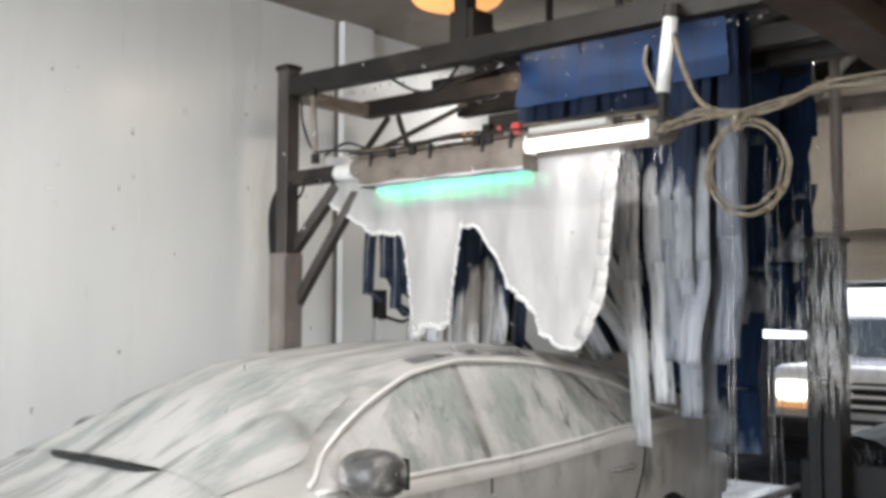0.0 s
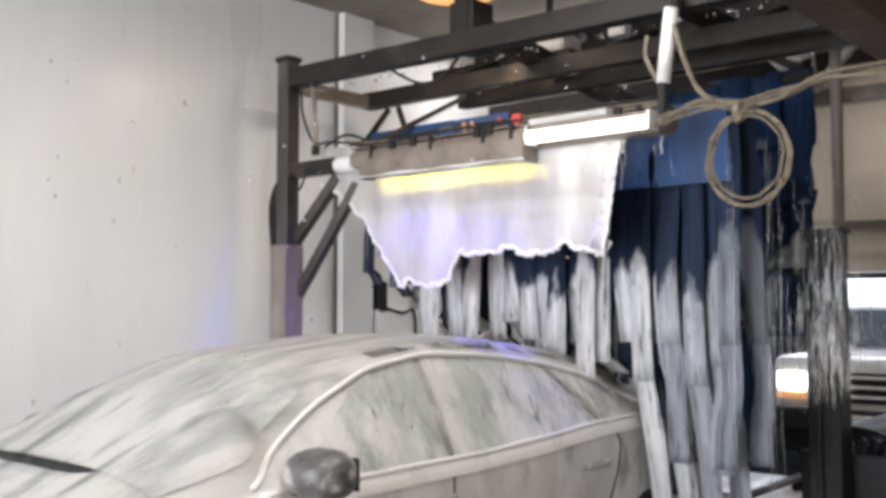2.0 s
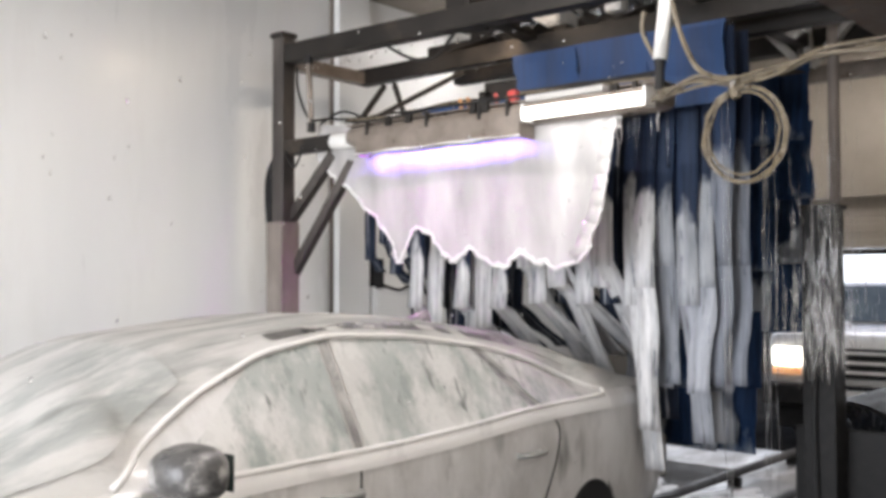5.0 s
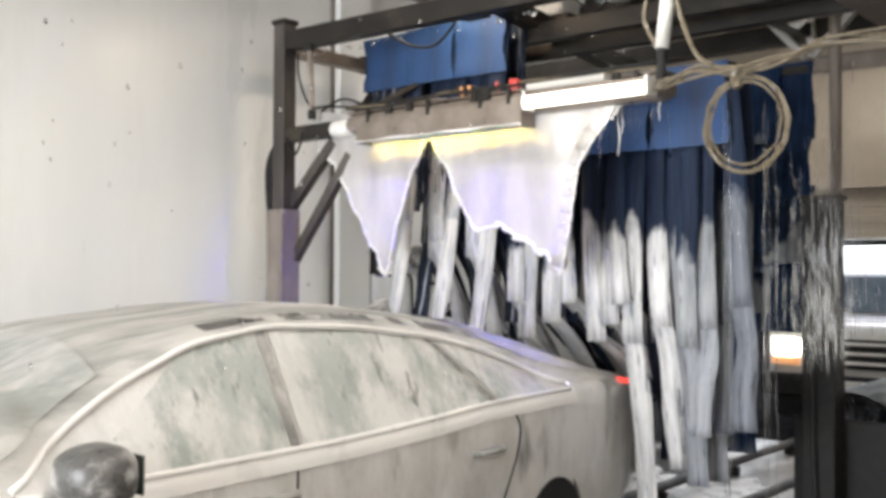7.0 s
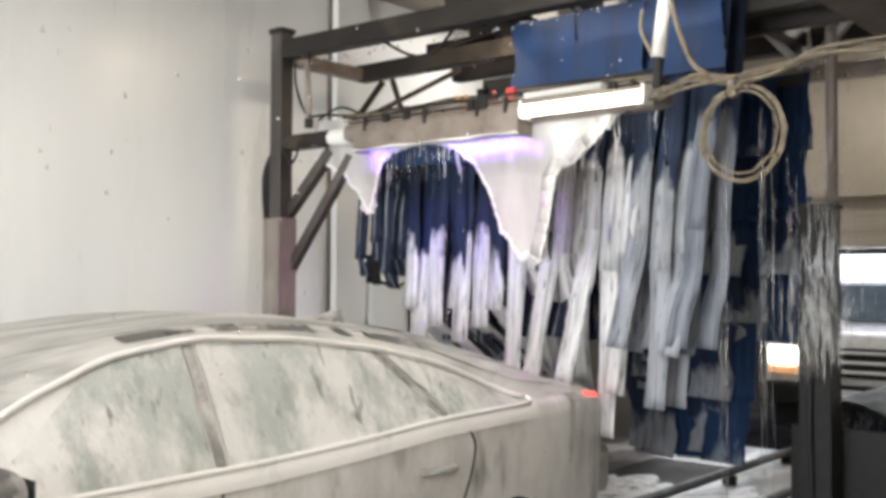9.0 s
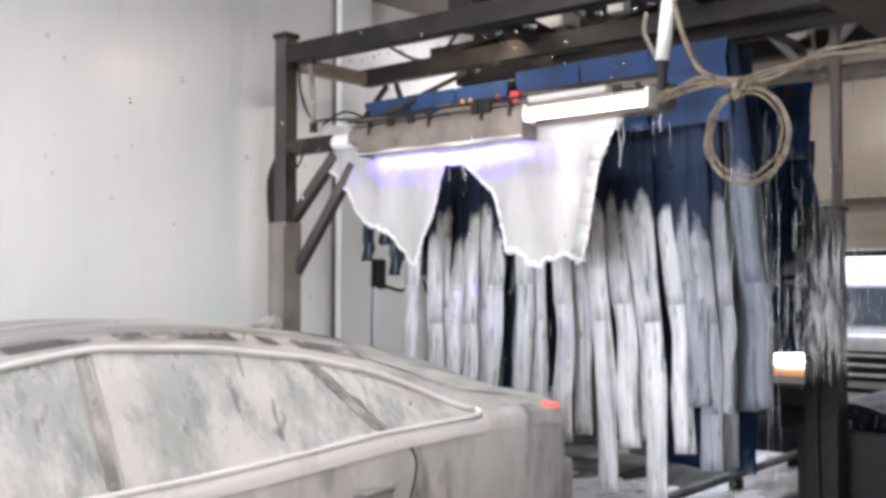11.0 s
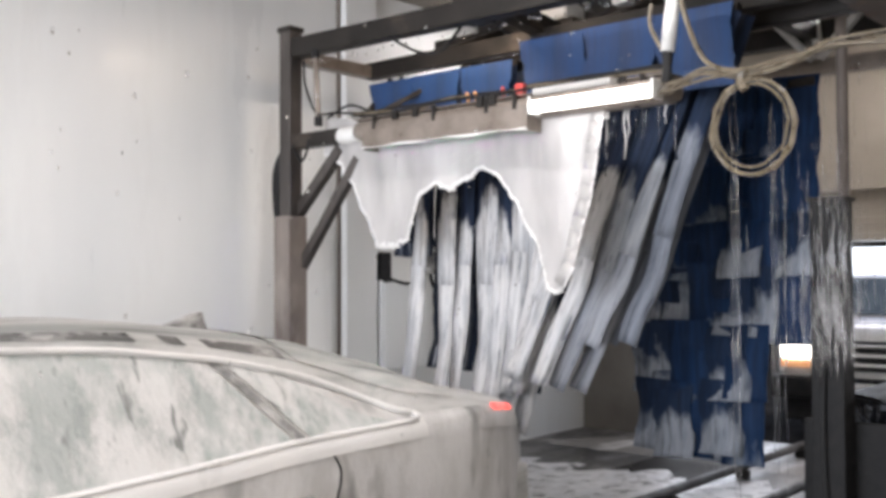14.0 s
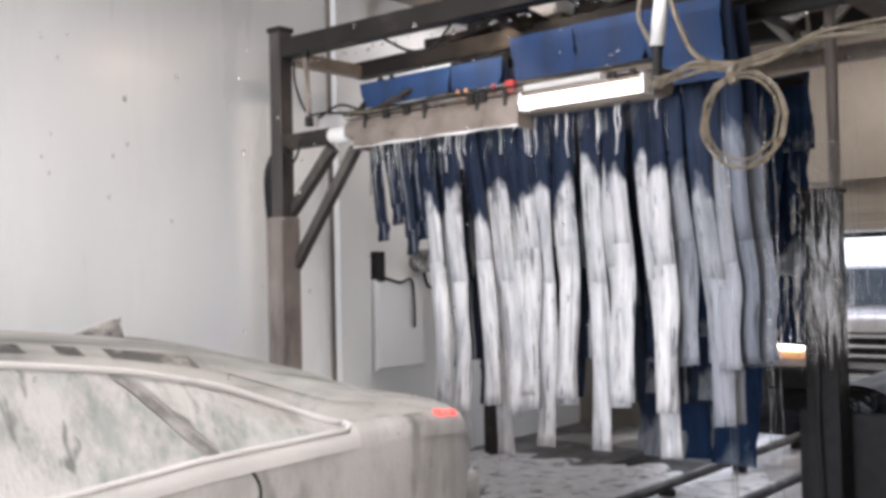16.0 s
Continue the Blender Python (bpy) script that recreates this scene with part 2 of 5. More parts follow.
def water():
    m, n, l, p = nodes_of("running_water")
    p.inputs["Base Color"].default_value = (1, 1, 1, 1)
    p.inputs["Transmission Weight"].default_value = 1.0
    p.inputs["Roughness"].default_value, p.inputs["IOR"].default_value = 0.03, 1.33
    return m


WATER = water()
BACKDROP = glowing("bright_overcast", (0.93, 0.97, 1.0), 1.6)
FILM = foam_film()
FLOORFOAM = surface("floor_foam", (0.42, 0.42, 0.425), (0.68, 0.68, 0.68), 0.45, scale=9, bump=0.5, fine=60, dirt=(0.14, 0.14, 0.14), dirt_scale=7, dirt_at=(0.52, 0.62))
RIM = surface("thick_foam", (0.70, 0.69, 0.68), (0.80, 0.79, 0.78), 0.5, scale=30, bump=0.5, fine=90)
STRIPCLOTH = cloth("foamy_strip_cloth", (0.004, 0.009, 0.024), (0.010, 0.022, 0.055), (0.70, 0.705, 0.72), -0.78)
STRIPLOW = cloth("foamy_strip_end", (0.04, 0.06, 0.10), (0.10, 0.14, 0.2), (0.72, 0.725, 0.74), 0.9)
# strips towards the near end: grey foam, then darker foam
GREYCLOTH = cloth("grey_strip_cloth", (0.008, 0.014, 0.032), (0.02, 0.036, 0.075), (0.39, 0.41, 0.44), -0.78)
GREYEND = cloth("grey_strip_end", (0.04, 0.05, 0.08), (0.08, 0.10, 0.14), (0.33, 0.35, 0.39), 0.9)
FAINTCLOTH = cloth("dark_foamed_cloth", (0.006, 0.012, 0.03), (0.014, 0.030, 0.07), (0.20, 0.22, 0.26), -0.55)
FAINTEND = cloth("dark_foamed_end", (0.006, 0.012, 0.03), (0.014, 0.030, 0.07), (0.20, 0.22, 0.26), 0.9)
FLAPCLOTH = cloth("blue_flap_cloth", (0.004, 0.015, 0.046), (0.008, 0.036, 0.105), (0.18, 0.22, 0.28), -0.40, 3.0)
FLAPFOAM = cloth("foamy_flap_cloth", (0.006, 0.014, 0.035), (0.012, 0.032, 0.08), (0.32, 0.35, 0.40), -0.14, 3.0)


# ---- mesh helpers ----
def mesh_ob(name, bm, material, smooth=False):
    me = bpy.data.meshes.new(name)
    bmesh.ops.recalc_face_normals(bm, faces=bm.faces)
    bm.to_mesh(me)
    bm.free()
    for m in (material if isinstance(material, (list, tuple)) else (material,)):
        me.materials.append(m)
    if smooth:
        me.shade_smooth()
    return new(name, me)


def part(name, bm, material, parent, label="", smooth=False):
    ob = mesh_ob(name, bm, material, smooth)
    ob.parent = parent
    if label:
        ob["label"] = label
    return ob


def thing(name, m, label, category, group="", kind=""):
    ob = new(name)
    ob.matrix_world = m
    return tagged(ob, label, category, group, kind)


def box(bm, x0, y0, z0, x1, y1, z1, bevel=0.0):
    r = bmesh.ops.create_cube(bm, size=1)
    vs = r["verts"]
    bmesh.ops.transform(bm, verts=vs, matrix=Matrix.Translation(((x0 + x1) / 2, (y0 + y1) / 2, (z0 + z1) / 2)) @ Matrix.Diagonal((abs(x1 - x0), abs(y1 - y0), abs(z1 - z0), 1)))
    if bevel:
        es = list({e for v in vs for e in v.link_edges})
        bmesh.ops.bevel(bm, geom=es, offset=bevel, segments=2, affect="EDGES", profile=0.5)
    return bm


def bar(bm, a, b, w, h=None, bevel=0.006):
    """A square tube from a to b."""
    h = h or w
    a, b = Vector(a), Vector(b)
    q = (b - a).to_track_quat("Z", "Y").to_matrix().to_4x4()
    tmp = bmesh.new()
    box(tmp, -w / 2, -h / 2, 0, w / 2, h / 2, (b - a).length, bevel)
    tmp.transform(Matrix.Translation(a) @ q)
    me = bpy.data.meshes.new("tmp")
    tmp.to_mesh(me)
    tmp.free()
    bm.from_mesh(me)
    bpy.data.meshes.remove(me)
    return bm


def tube(bm, pts, r, sides=8, closed_ends=True):
    """A round tube along a line of points."""
    pts = [Vector(p) for p in pts]
    rings, up = [], Vector((0.13, 0.31, 0.94))
    for i, p in enumerate(pts):
        d = (pts[min(i + 1, len(pts) - 1)] - pts[max(i - 1, 0)]).normalized()
        u = d.cross(up).normalized() if abs(d.dot(up)) < 0.99 else d.orthogonal().normalized()
        v = d.cross(u)
        rr = r[i] if isinstance(r, (list, tuple)) else r
        rings.append([bm.verts.new(p + (u * math.cos(k * 2 * math.pi / sides) + v * math.sin(k * 2 * math.pi / sides)) * rr) for k in range(sides)])
    for a, b in zip(rings, rings[1:]):
        for k in range(sides):
            bm.faces.new((a[k], a[(k + 1) % sides], b[(k + 1) % sides], b[k]))
    if closed_ends:
        bm.faces.new(rings[0][::-1])
        bm.faces.new(rings[-1])
    return bm


def smooth_line(pts, n=8):
    """A Catmull-Rom line through the points."""
    pts = [Vector(p) for p in pts]
    out = []
    for i in range(len(pts) - 1):
        p0, p1, p2, p3 = pts[max(i - 1, 0)], pts[i], pts[i + 1], pts[min(i + 2, len(pts) - 1)]
        for k in range(n):
            s = k / n
            out.append(0.5 * ((2 * p1) + (p2 - p0) * s + (2 * p0 - 5 * p1 + 4 * p2 - p3) * s * s + (3 * p1 - p0 - 3 * p2 + p3) * s ** 3))
    return out + [pts[-1]]


def lerp_table(table, x):
    xs, ys = zip(*table)
    return float(np.interp(x, xs, ys))


def boxed(name, dims, material, parent, label="", bevel=0.004):
    return part(name, box(bmesh.new(), *dims, bevel), material, parent, label)


def setting(name, bm, material, label, category=""):
    return tagged(mesh_ob(name, bm, material), label, category or name.split("_")[0], kind="structure")


# ---- the place ----
def build_shell():
    ground = bmesh.new()
    box(ground, -300, -300, -0.5, 300, 300, -0.03)
    setting("ground", ground, ASPHALT, "grey asphalt yard outside the wash bay")
    sky = bmesh.new()
    box(sky, 70, -60, -0.03, 70.5, 90, 30)
    setting("backdrop", sky, BACKDROP, "bright overcast distance beyond the yard")
    setting("floor", box(bmesh.new(), -5.2, -1.2, -0.4, 9.3, 6.2, 0.0), FLOOR, "wet dark concrete floor with foam patches")
    setting("wall_far", box(bmesh.new(), -5.2, 5.8, 0.0, 5.46, 6.05, 3.96), WALL, "glossy white panelled bay wall, wet")
    setting("wall_far_rear", box(bmesh.new(), 5.81, 5.8, 0.0, 9.0, 6.05, 3.96), WALL, "white wall beyond the pilaster, in shade")
    setting("trim_pilaster", box(bmesh.new(), 5.46, 5.72, 0.0, 5.81, 6.05, 3.96, 0.008), WALL, "white pilaster on the bay wall", "pilaster")
    setting("trim_corner", box(bmesh.new(), 5.425, 5.775, 0.0, 5.458, 5.797, 3.95, 0.004), SLEEVE, "narrow grey strip beside the pilaster", "trim")
    setting("ceiling", box(bmesh.new(), -5.2, -1.2, 3.96, 9.3, 6.05, 4.2), CEIL, "stained grey-brown ceiling boards")
    setting("wall_near", box(bmesh.new(), -5.2, -1.2, 0.0, 9.0, -1.0, 3.96), WALL_DIM, "beige wall behind the camera")
    exit_wall = bmesh.new()
    box(exit_wall, -5.2, -1.0, 0.0, -5.0, 0.3, 3.96)
    box(exit_wall, -5.2, 5.6, 0.0, -5.0, 5.8, 3.96)
    box(exit_wall, -5.2, 0.3, 3.7, -5.0, 5.6, 3.96)
    setting("wall_exit", exit_wall, WALL_DIM, "wall round the open exit of the bay")
    setting("wall_entrance", box(bmesh.new(), 9.0, -1.0, 0.0, 9.25, 1.3, 3.96), WALL_DIM, "beige wall beside the entrance opening")
    setting("wall_entrance_far", box(bmesh.new(), 9.0, 4.9, 0.0, 9.25, 6.05, 3.96), WALL_SHADED, "wall beside the entrance opening, its shade painted as dark brown")
    setting("lintel", box(bmesh.new(), 9.0, 1.3, 2.35, 9.25, 4.9, 3.96), WALL_DIM, "beige lintel over the entrance opening")
    # roller shutter, half lowered in the entrance
    shutter = thing("roller_shutter", pose(9.12, 3.1, 1.9), "beige roller shutter half lowered over the entrance", "shutter", kind="structure")
    slat = box(bmesh.new(), -0.02, -1.85, 0, 0.02, 1.85, 0.074, 0.008)
    first = part("slat", slat, WALL_DIM, shutter)
    for i in range(1, 7):
        s = new("slat", first.data)
        s.parent, s.location = shutter, (0.012 * (i % 2), 0, i * 0.07)
    boxed("bottom_rail", (-0.035, -1.85, -0.06, 0.035, 1.85, -0.004), STEEL, shutter, "dark bottom rail")


def build_lights():
    for x, y, z, _ in LIGHTS:
        lamp = thing("unseen_strip_light", pose(x, y, z), "unseen white ceiling strip light with a glowing tube", "lamp", "ceiling strip lights")
        boxed("housing", (-0.08, -0.75, 0.0, 0.08, 0.75, 0.07), WHITE, lamp)
        boxed("bracket", (-0.03, -0.1, 0.07, 0.03, 0.1, 3.96 - z), GALV, lamp)
        part("tube", tube(bmesh.new(), [(0, -0.7, -0.03), (0, 0.7, -0.03)], 0.018), STRIP, lamp, "glowing tube")
    # glowing amber disc on a stem in place of a lamp's reflection in glass
    amber = thing("amber_reflection", pose(4.75, 3.95, 3.62), "round amber disc standing in for a lamp's reflection", "lamp")
    bm = bmesh.new()
    tube(bm, [(0, 0, 0.02), (0, 0, 0.0), (0, 0, -0.05), (0, 0, -0.09)], [0.27, 0.31, 0.27, 0.14], 24)
    part("lens", bm, glowing("amber_reflection_disc", (0.9, 0.42, 0.14), 0.75), amber, "glowing amber disc", True)
    part("stem", tube(bmesh.new(), [(0, 0, 0.02), (0, 0, 0.34)], 0.03), STEEL, amber)


# ---- foam arch ----
def steel_bar(name, a, b, w, parent, h=None, mat=None, label=""):
    return part(name, bar(bmesh.new(), a, b, w, h), mat or STEEL, parent, label)


def build_arch():
    arch = thing("foam_arch", pose(4.53, 0, 0), "dark steel foam arch spanning the wash bay", "wash arch")
    post = steel_bar("post", (0, 5.3, 0), (0, 5.3, 3.31), 0.112, arch, mat=POST, label="weathered grey steel post")
    boxed("post_sleeve", (-0.085, 5.222, 0.02, 0.085, 5.385, 2.02), SLEEVE, arch, "worn grey-brown sleeve round the post", 0.012)
    boxed("foot_plate", (-0.16, 5.14, 0, 0.16, 5.46, 0.02), POST, arch)
    steel_bar("top_cap", (0, 5.3, 3.3), (0, 5.3, 3.335), 0.135, arch)
    near = steel_bar("post", (0, 0.95, 0), (0, 0.95, 3.31), 0.14, arch, mat=STEEL, label="dark wet steel post")
    boxed("foot_plate", (-0.16, 0.79, 0, 0.16, 1.11, 0.02), POST, arch)
    steel_bar("front_beam", (0, 5.23, 3.18), (0, 0.9, 3.13), 0.11, arch, 0.13)
    steel_bar("side_beam", (0.07, 5.27, 3.13), (0.75, 5.27, 3.13), 0.09, arch, mat=GALV, label="greenish galvanised side beam")
    steel_bar("rear_beam", (0.77, 5.3, 3.14), (0.77, 1.0, 3.14), 0.1, arch, 0.12)
    steel_bar("side_beam", (0.05, 3.72, 3.3), (2.4, 3.72, 3.05), 0.12, arch)
    steel_bar("hanger", (0.02, 3.72, 3.1), (0.02, 3.72, 3.96), 0.1, arch)
    steel_bar("side_beam", (0.05, 2.55, 3.28), (2.4, 2.55, 3.28), 0.1, arch)
    steel_bar("arm", (0, 5.25, 2.53), (0, 4.80, 2.53), 0.09, arch, 0.1)
    steel_bar("brace", (0.05, 5.30, 2.02), (0.05, 4.84, 2.46), 0.07, arch, mat=POST)
    steel_bar("brace", (0.065, 5.30, 1.62), (0.065, 4.64, 2.44), 0.065, arch, mat=POST)
    for a, b in (((0.75, 5.05, 3.05), (0.3, 4.95, 2.62)), ((0.75, 4.95, 3.05), (0.5, 4.6, 2.7)), ((0.75, 4.3, 3.05), (0.2, 4.75, 2.66))):
        steel_bar("strut", a, b, 0.035, arch)
    # dark machinery beams behind the arch, under the ceiling
    steel_bar("rear_beam", (1.35, 5.1, 3.36), (1.35, 1.6, 3.36), 0.12, arch, 0.16)
    steel_bar("rear_beam", (1.75, 5.0, 3.62), (1.75, 1.6, 3.62), 0.1, arch, 0.18)
    steel_bar("rear_beam", (1.05, 4.6, 3.10), (1.05, 1.6, 3.10), 0.09, arch, 0.12)
    steel_bar("bearing_block", (0.08, 3.72, 3.12), (0.08, 3.72, 3.42), 0.2, arch, 0.18)
    for y in (4.45, 3.15, 2.2):
        steel_bar("tie_bar", (0.75, y, 3.18), (1.75, y, 3.58), 0.06, arch)
    part("cable", tube(bmesh.new(), smooth_line([(0.0, 4.35, 3.12), (0.1, 4.2, 3.02), (0.1, 4.0, 3.0), (0.05, 3.8, 3.1)]), 0.010, 6), BLACK, arch)
    # the trough that lets the foam fall
    bm = bmesh.new()
    box(bm, -0.09, 2.36, 2.475, 0.12, 4.62, 2.60, 0.05)
    trough = part("trough", bm, GALV, arch, "long galvanised foam trough")
    part("end_cap", tube(bmesh.new(), [(0.01, 4.58, 2.53), (0.01, 4.60, 2.53), (0.01, 4.80, 2.53), (0.01, 4.83, 2.53)], [0.045, 0.058, 0.054, 0.04], 18), WHITE, arch, "white rounded sleeve on the trough end", True)
    bm = bmesh.new()
    box(bm, -0.08, 2.36, 2.602, 0.11, 4.60, 2.612, 0.004)
    part("trough_lip", bm, GALV, trough)
    for y in (2.5, 3.3, 3.5, 3.9, 4.4):
        boxed("clamp", (-0.097, y - 0.012, 2.53, 0.126, y + 0.012, 2.62), STEEL, trough, "", 0.004)
    for y in (3.42, 3.62, 3.68):
        part("fitting", tube(bmesh.new(), [(-0.03, y, 2.60), (-0.03, y, 2.65), (-0.08, y - 0.03, 2.66)], 0.011), BRASS if y > 3.6 else RED, trough, "small coloured hose fitting")
    rnd = random.Random(12)
    for k in range(4):
        z, x = 2.622 + 0.012 * k, -0.085 + 0.03 * k
        pts = [(x + rnd.uniform(-0.012, 0.012), y, z + rnd.uniform(-0.012, 0.022)) for y in np.linspace(4.6, 2.4, 9)]
        part("cable", tube(bmesh.new(), smooth_line(pts, 5), 0.008, 6), (BLACK, HOSE, STEEL, BLACK)[k], trough, "cable lying along the trough")
    for y in (2.62, 2.75, 3.46, 3.55, 4.05, 4.22):
        boxed("bracket", (-0.100, y - 0.025, 2.57, -0.07, y + 0.02, 2.62 + 0.02 * rnd.random()), STEEL, trough)
    boxed("valve", (-0.08, 3.25, 2.60, -0.03, 3.31, 2.675), RED, arch, "red valve", 0.012)
    # fluorescent lamp with its louvre
    lamp = new("lamp_unit")
    lamp.parent, lamp.location = arch, (-0.14, 2.76, 2.52)
    boxed("lamp_housing", (-0.045, -0.37, 0.022, 0.05, 0.37, 0.045), GALV, lamp, "white lamp housing", 0.01)
    part("lamp_tube", tube(bmesh.new(), [(-0.035, -0.36, -0.012), (-0.035, 0.36, -0.012)], 0.032, 12), LAMP, lamp, "glowing fluorescent tube", True)
    for s in (-1, 1):
        boxed("end_plate", (-0.05, s * 0.37 - 0.008, -0.05, 0.05, s * 0.37 + 0.008, 0.05), WHITE, lamp, "", 0.003)
    fin = box(bmesh.new(), -0.048, -0.004, 0.052, 0.03, 0.004, 0.085)
    first = part("louvre", fin, WHITE, lamp)
    first.location = (0, 0.34, 0)
    for i in range(1, 22):
        f = new("louvre", first.data)
        f.parent, f.location = lamp, (0, 0.34 - i * 0.022, 0)
    # colour light under the trough: a drum with coloured faces in a half-open shell
    shell = bmesh.new()
    box(shell, -0.114, 3.2, 2.412, -0.106, 4.48, 2.52)
    box(shell, -0.106, 3.2, 2.508, -0.07, 4.48, 2.514)
    for y in (3.2, 4.47):
        box(shell, -0.106, y, 2.40, 0.026, y + 0.01, 2.498)
    box(shell, -0.106, 3.2, 2.412, -0.072, 4.48, 2.418)
    part("light_shell", shell, GALV, arch)
    part("foam_lip", tube(bmesh.new(), [(-0.112, y, 2.412 + 0.003 * math.sin(y * 17)) for y in np.linspace(4.48, 3.2, 40)], [0.006 + 0.003 * math.sin(y * 31) for y in range(40)], 6), RIM, arch, "line of white foam along the lower edge", True)
    tints = (((0.04, 0.9, 0.35), 190), ((0.10, 0.10, 1.0), 1050), ((1.0, 0.70, 0.08), 170), ((0.01, 0.46, 1.0), 330), ((0.9, 0.06, 1.0), 300), ((0.24, 0.14, 1.0), 640))
    mats = [BLACK] + [glowing("colour_face", c, power) for c, power in tints]
    bm = bmesh.new()
    n = 24
    corner = [((k - 0.5) * 2 * math.pi / n) for k in range(n)]
    rings = [[bm.verts.new((0.018 * math.cos(g), y, 0.018 * math.sin(g))) for g in corner] for y in (-0.6, 0.6)]
    fins = [[bm.verts.new((0.034 * math.cos(g), y, 0.034 * math.sin(g))) for g in corner] for y in (-0.6, 0.6)]
    for k in range(n):
        f = bm.faces.new((rings[0][k], rings[0][(k + 1) % n], rings[1][(k + 1) % n], rings[1][k]))
        f.material_index = k // 3 + 1 if k % 3 == 0 and k < 18 else 0
        bm.faces.new((rings[0][k], fins[0][k], fins[1][k], rings[1][k]))
    bm.faces.new(rings[0])
    bm.faces.new(rings[1])
    drum = part("colour_drum", bm, mats, arch, "light bar with coloured glowing faces")
    drum.location = (-0.06, 3.84, 2.462)
    # air cylinder and fittings
    part("cylinder", tube(bmesh.new(), [(-0.12, 2.29, 3.07), (-0.12, 2.34, 2.70)], 0.036, 14), WHITE, arch, "white air cylinder", True)
    part("fitting", tube(bmesh.new(), [(-0.12, 2.34, 2.70), (-0.12, 2.34, 2.63), (-0.12, 2.345, 2.55)], [0.03, 0.022, 0.028], 10), BLACK, arch)
    part("fitting", tube(bmesh.new(), [(-0.12, 2.285, 3.07), (-0.12, 2.28, 3.13)], 0.045, 10), STEEL, arch)
    part("rod", tube(bmesh.new(), [(-0.05, 4.99, 3.1), (-0.05, 4.96, 2.64)], 0.02, 10), GALV, arch, "thin galvanised rod")
    for y, z in ((4.99, 3.1), (4.96, 2.64)):
        part("rod_joint", tube(bmesh.new(), [(-0.05, y, z - 0.03), (-0.05, y, z + 0.03)], 0.03, 8), BLACK, arch)
    for k in range(3):
        pts = smooth_line([(0.02, 5.36 + 0.02 * k, 2.5), (0.0, 5.42 + 0.03 * k, 2.3), (0, 5.43, 2.0 - 0.1 * k), (0.0, 5.39, 1.6), (0.0, 5.40 + 0.02 * k, 0.9), (0, 5.38, 0.1)])
        part("cable", tube(bmesh.new(), pts, 0.014, 6), BLACK, arch, "black cable on the post")
    for pts in ([(-0.07, 5.08, 3.06), (-0.07, 5.07, 2.9), (-0.06, 4.97, 2.7), (-0.05, 4.8, 2.68), (-0.02, 4.6, 2.66), (-0.05, 4.45, 2.66)],
                [(-0.07, 5.2, 2.5), (-0.1, 5.08, 2.38), (-0.1, 5.02, 2.44), (-0.1, 5.0, 2.52)],
                [(-0.02, 4.9, 2.66), (-0.02, 4.7, 2.72), (-0.02, 4.5, 2.66)]):
        part("cable", tube(bmesh.new(), smooth_line(pts), 0.009, 6), BLACK, arch)
    return arch, drum


def build_hoses():
    hoses = thing("hose_bundle", pose(4.4, 0, 0), "yellowed plastic hoses in a coiled bundle", "hose")
    rnd = random.Random(4)
    for k in range(5):
        j = [rnd.uniform(-0.032, 0.032) for _ in range(12)]
        pts = [(j[0], 2.34, 2.52 + j[1]), (j[2], 2.15, 2.555 + j[3]), (j[4], 1.98, 2.545 + j[5]), (j[6], 1.75, 2.57 + j[7]), (j[8], 1.55, 2.615 + j[9]), (j[10], 1.2, 2.62 + j[11]), (0, 0.8, 2.62 + j[3])]
        part("hose", tube(bmesh.new(), smooth_line(pts), 0.0075, 6), HOSE, hoses)
    for k in range(4):
        r0, dy, dz = 0.185 + rnd.uniform(-0.025, 0.025), rnd.uniform(-0.012, 0.012), rnd.uniform(-0.012, 0.012)
        pts = [(rnd.uniform(-0.015, 0.015), 1.905 + dy + r0 * 0.95 * math.sin(a), 2.295 + dz + r0 * 1.08 * math.cos(a)) for a in np.linspace(0, 2 * math.pi, 30)]
        part("hose", tube(bmesh.new(), pts, 0.0065, 6), HOSE, hoses, "coiled hose loop")
    part("hose", tube(bmesh.new(), smooth_line([(0, 2.27, 2.98), (0, 2.22, 2.8), (0, 2.14, 2.63), (0, 2.02, 2.56), (0, 1.93, 2.55)]), 0.013, 6), HOSE, hoses)
    part("hose", tube(bmesh.new(), smooth_line([(0, 2.42, 2.95), (0, 2.43, 2.85), (0, 2.38, 2.74), (0, 2.34, 2.68)]), 0.011, 6), HOSE, hoses)
    part("hose", tube(bmesh.new(), smooth_line([(0, 1.95, 2.55), (0, 1.96, 2.51), (0, 1.94, 2.46)]), 0.022, 6), HOSE, hoses)
    part("hose", tube(bmesh.new(), smooth_line([(0, 2.45, 2.47), (0, 2.38, 2.5), (0, 2.3, 2.55)]), 0.01, 6), HOSE, hoses)


FOAM_N, FOAM_LAYERS = 100, 7
FOAM_STEP = 2.30 / FOAM_N
FOAM_Y = [4.98 - FOAM_STEP * (k + 0.5) for k in range(FOAM_N)]


FILM_SIDES = []


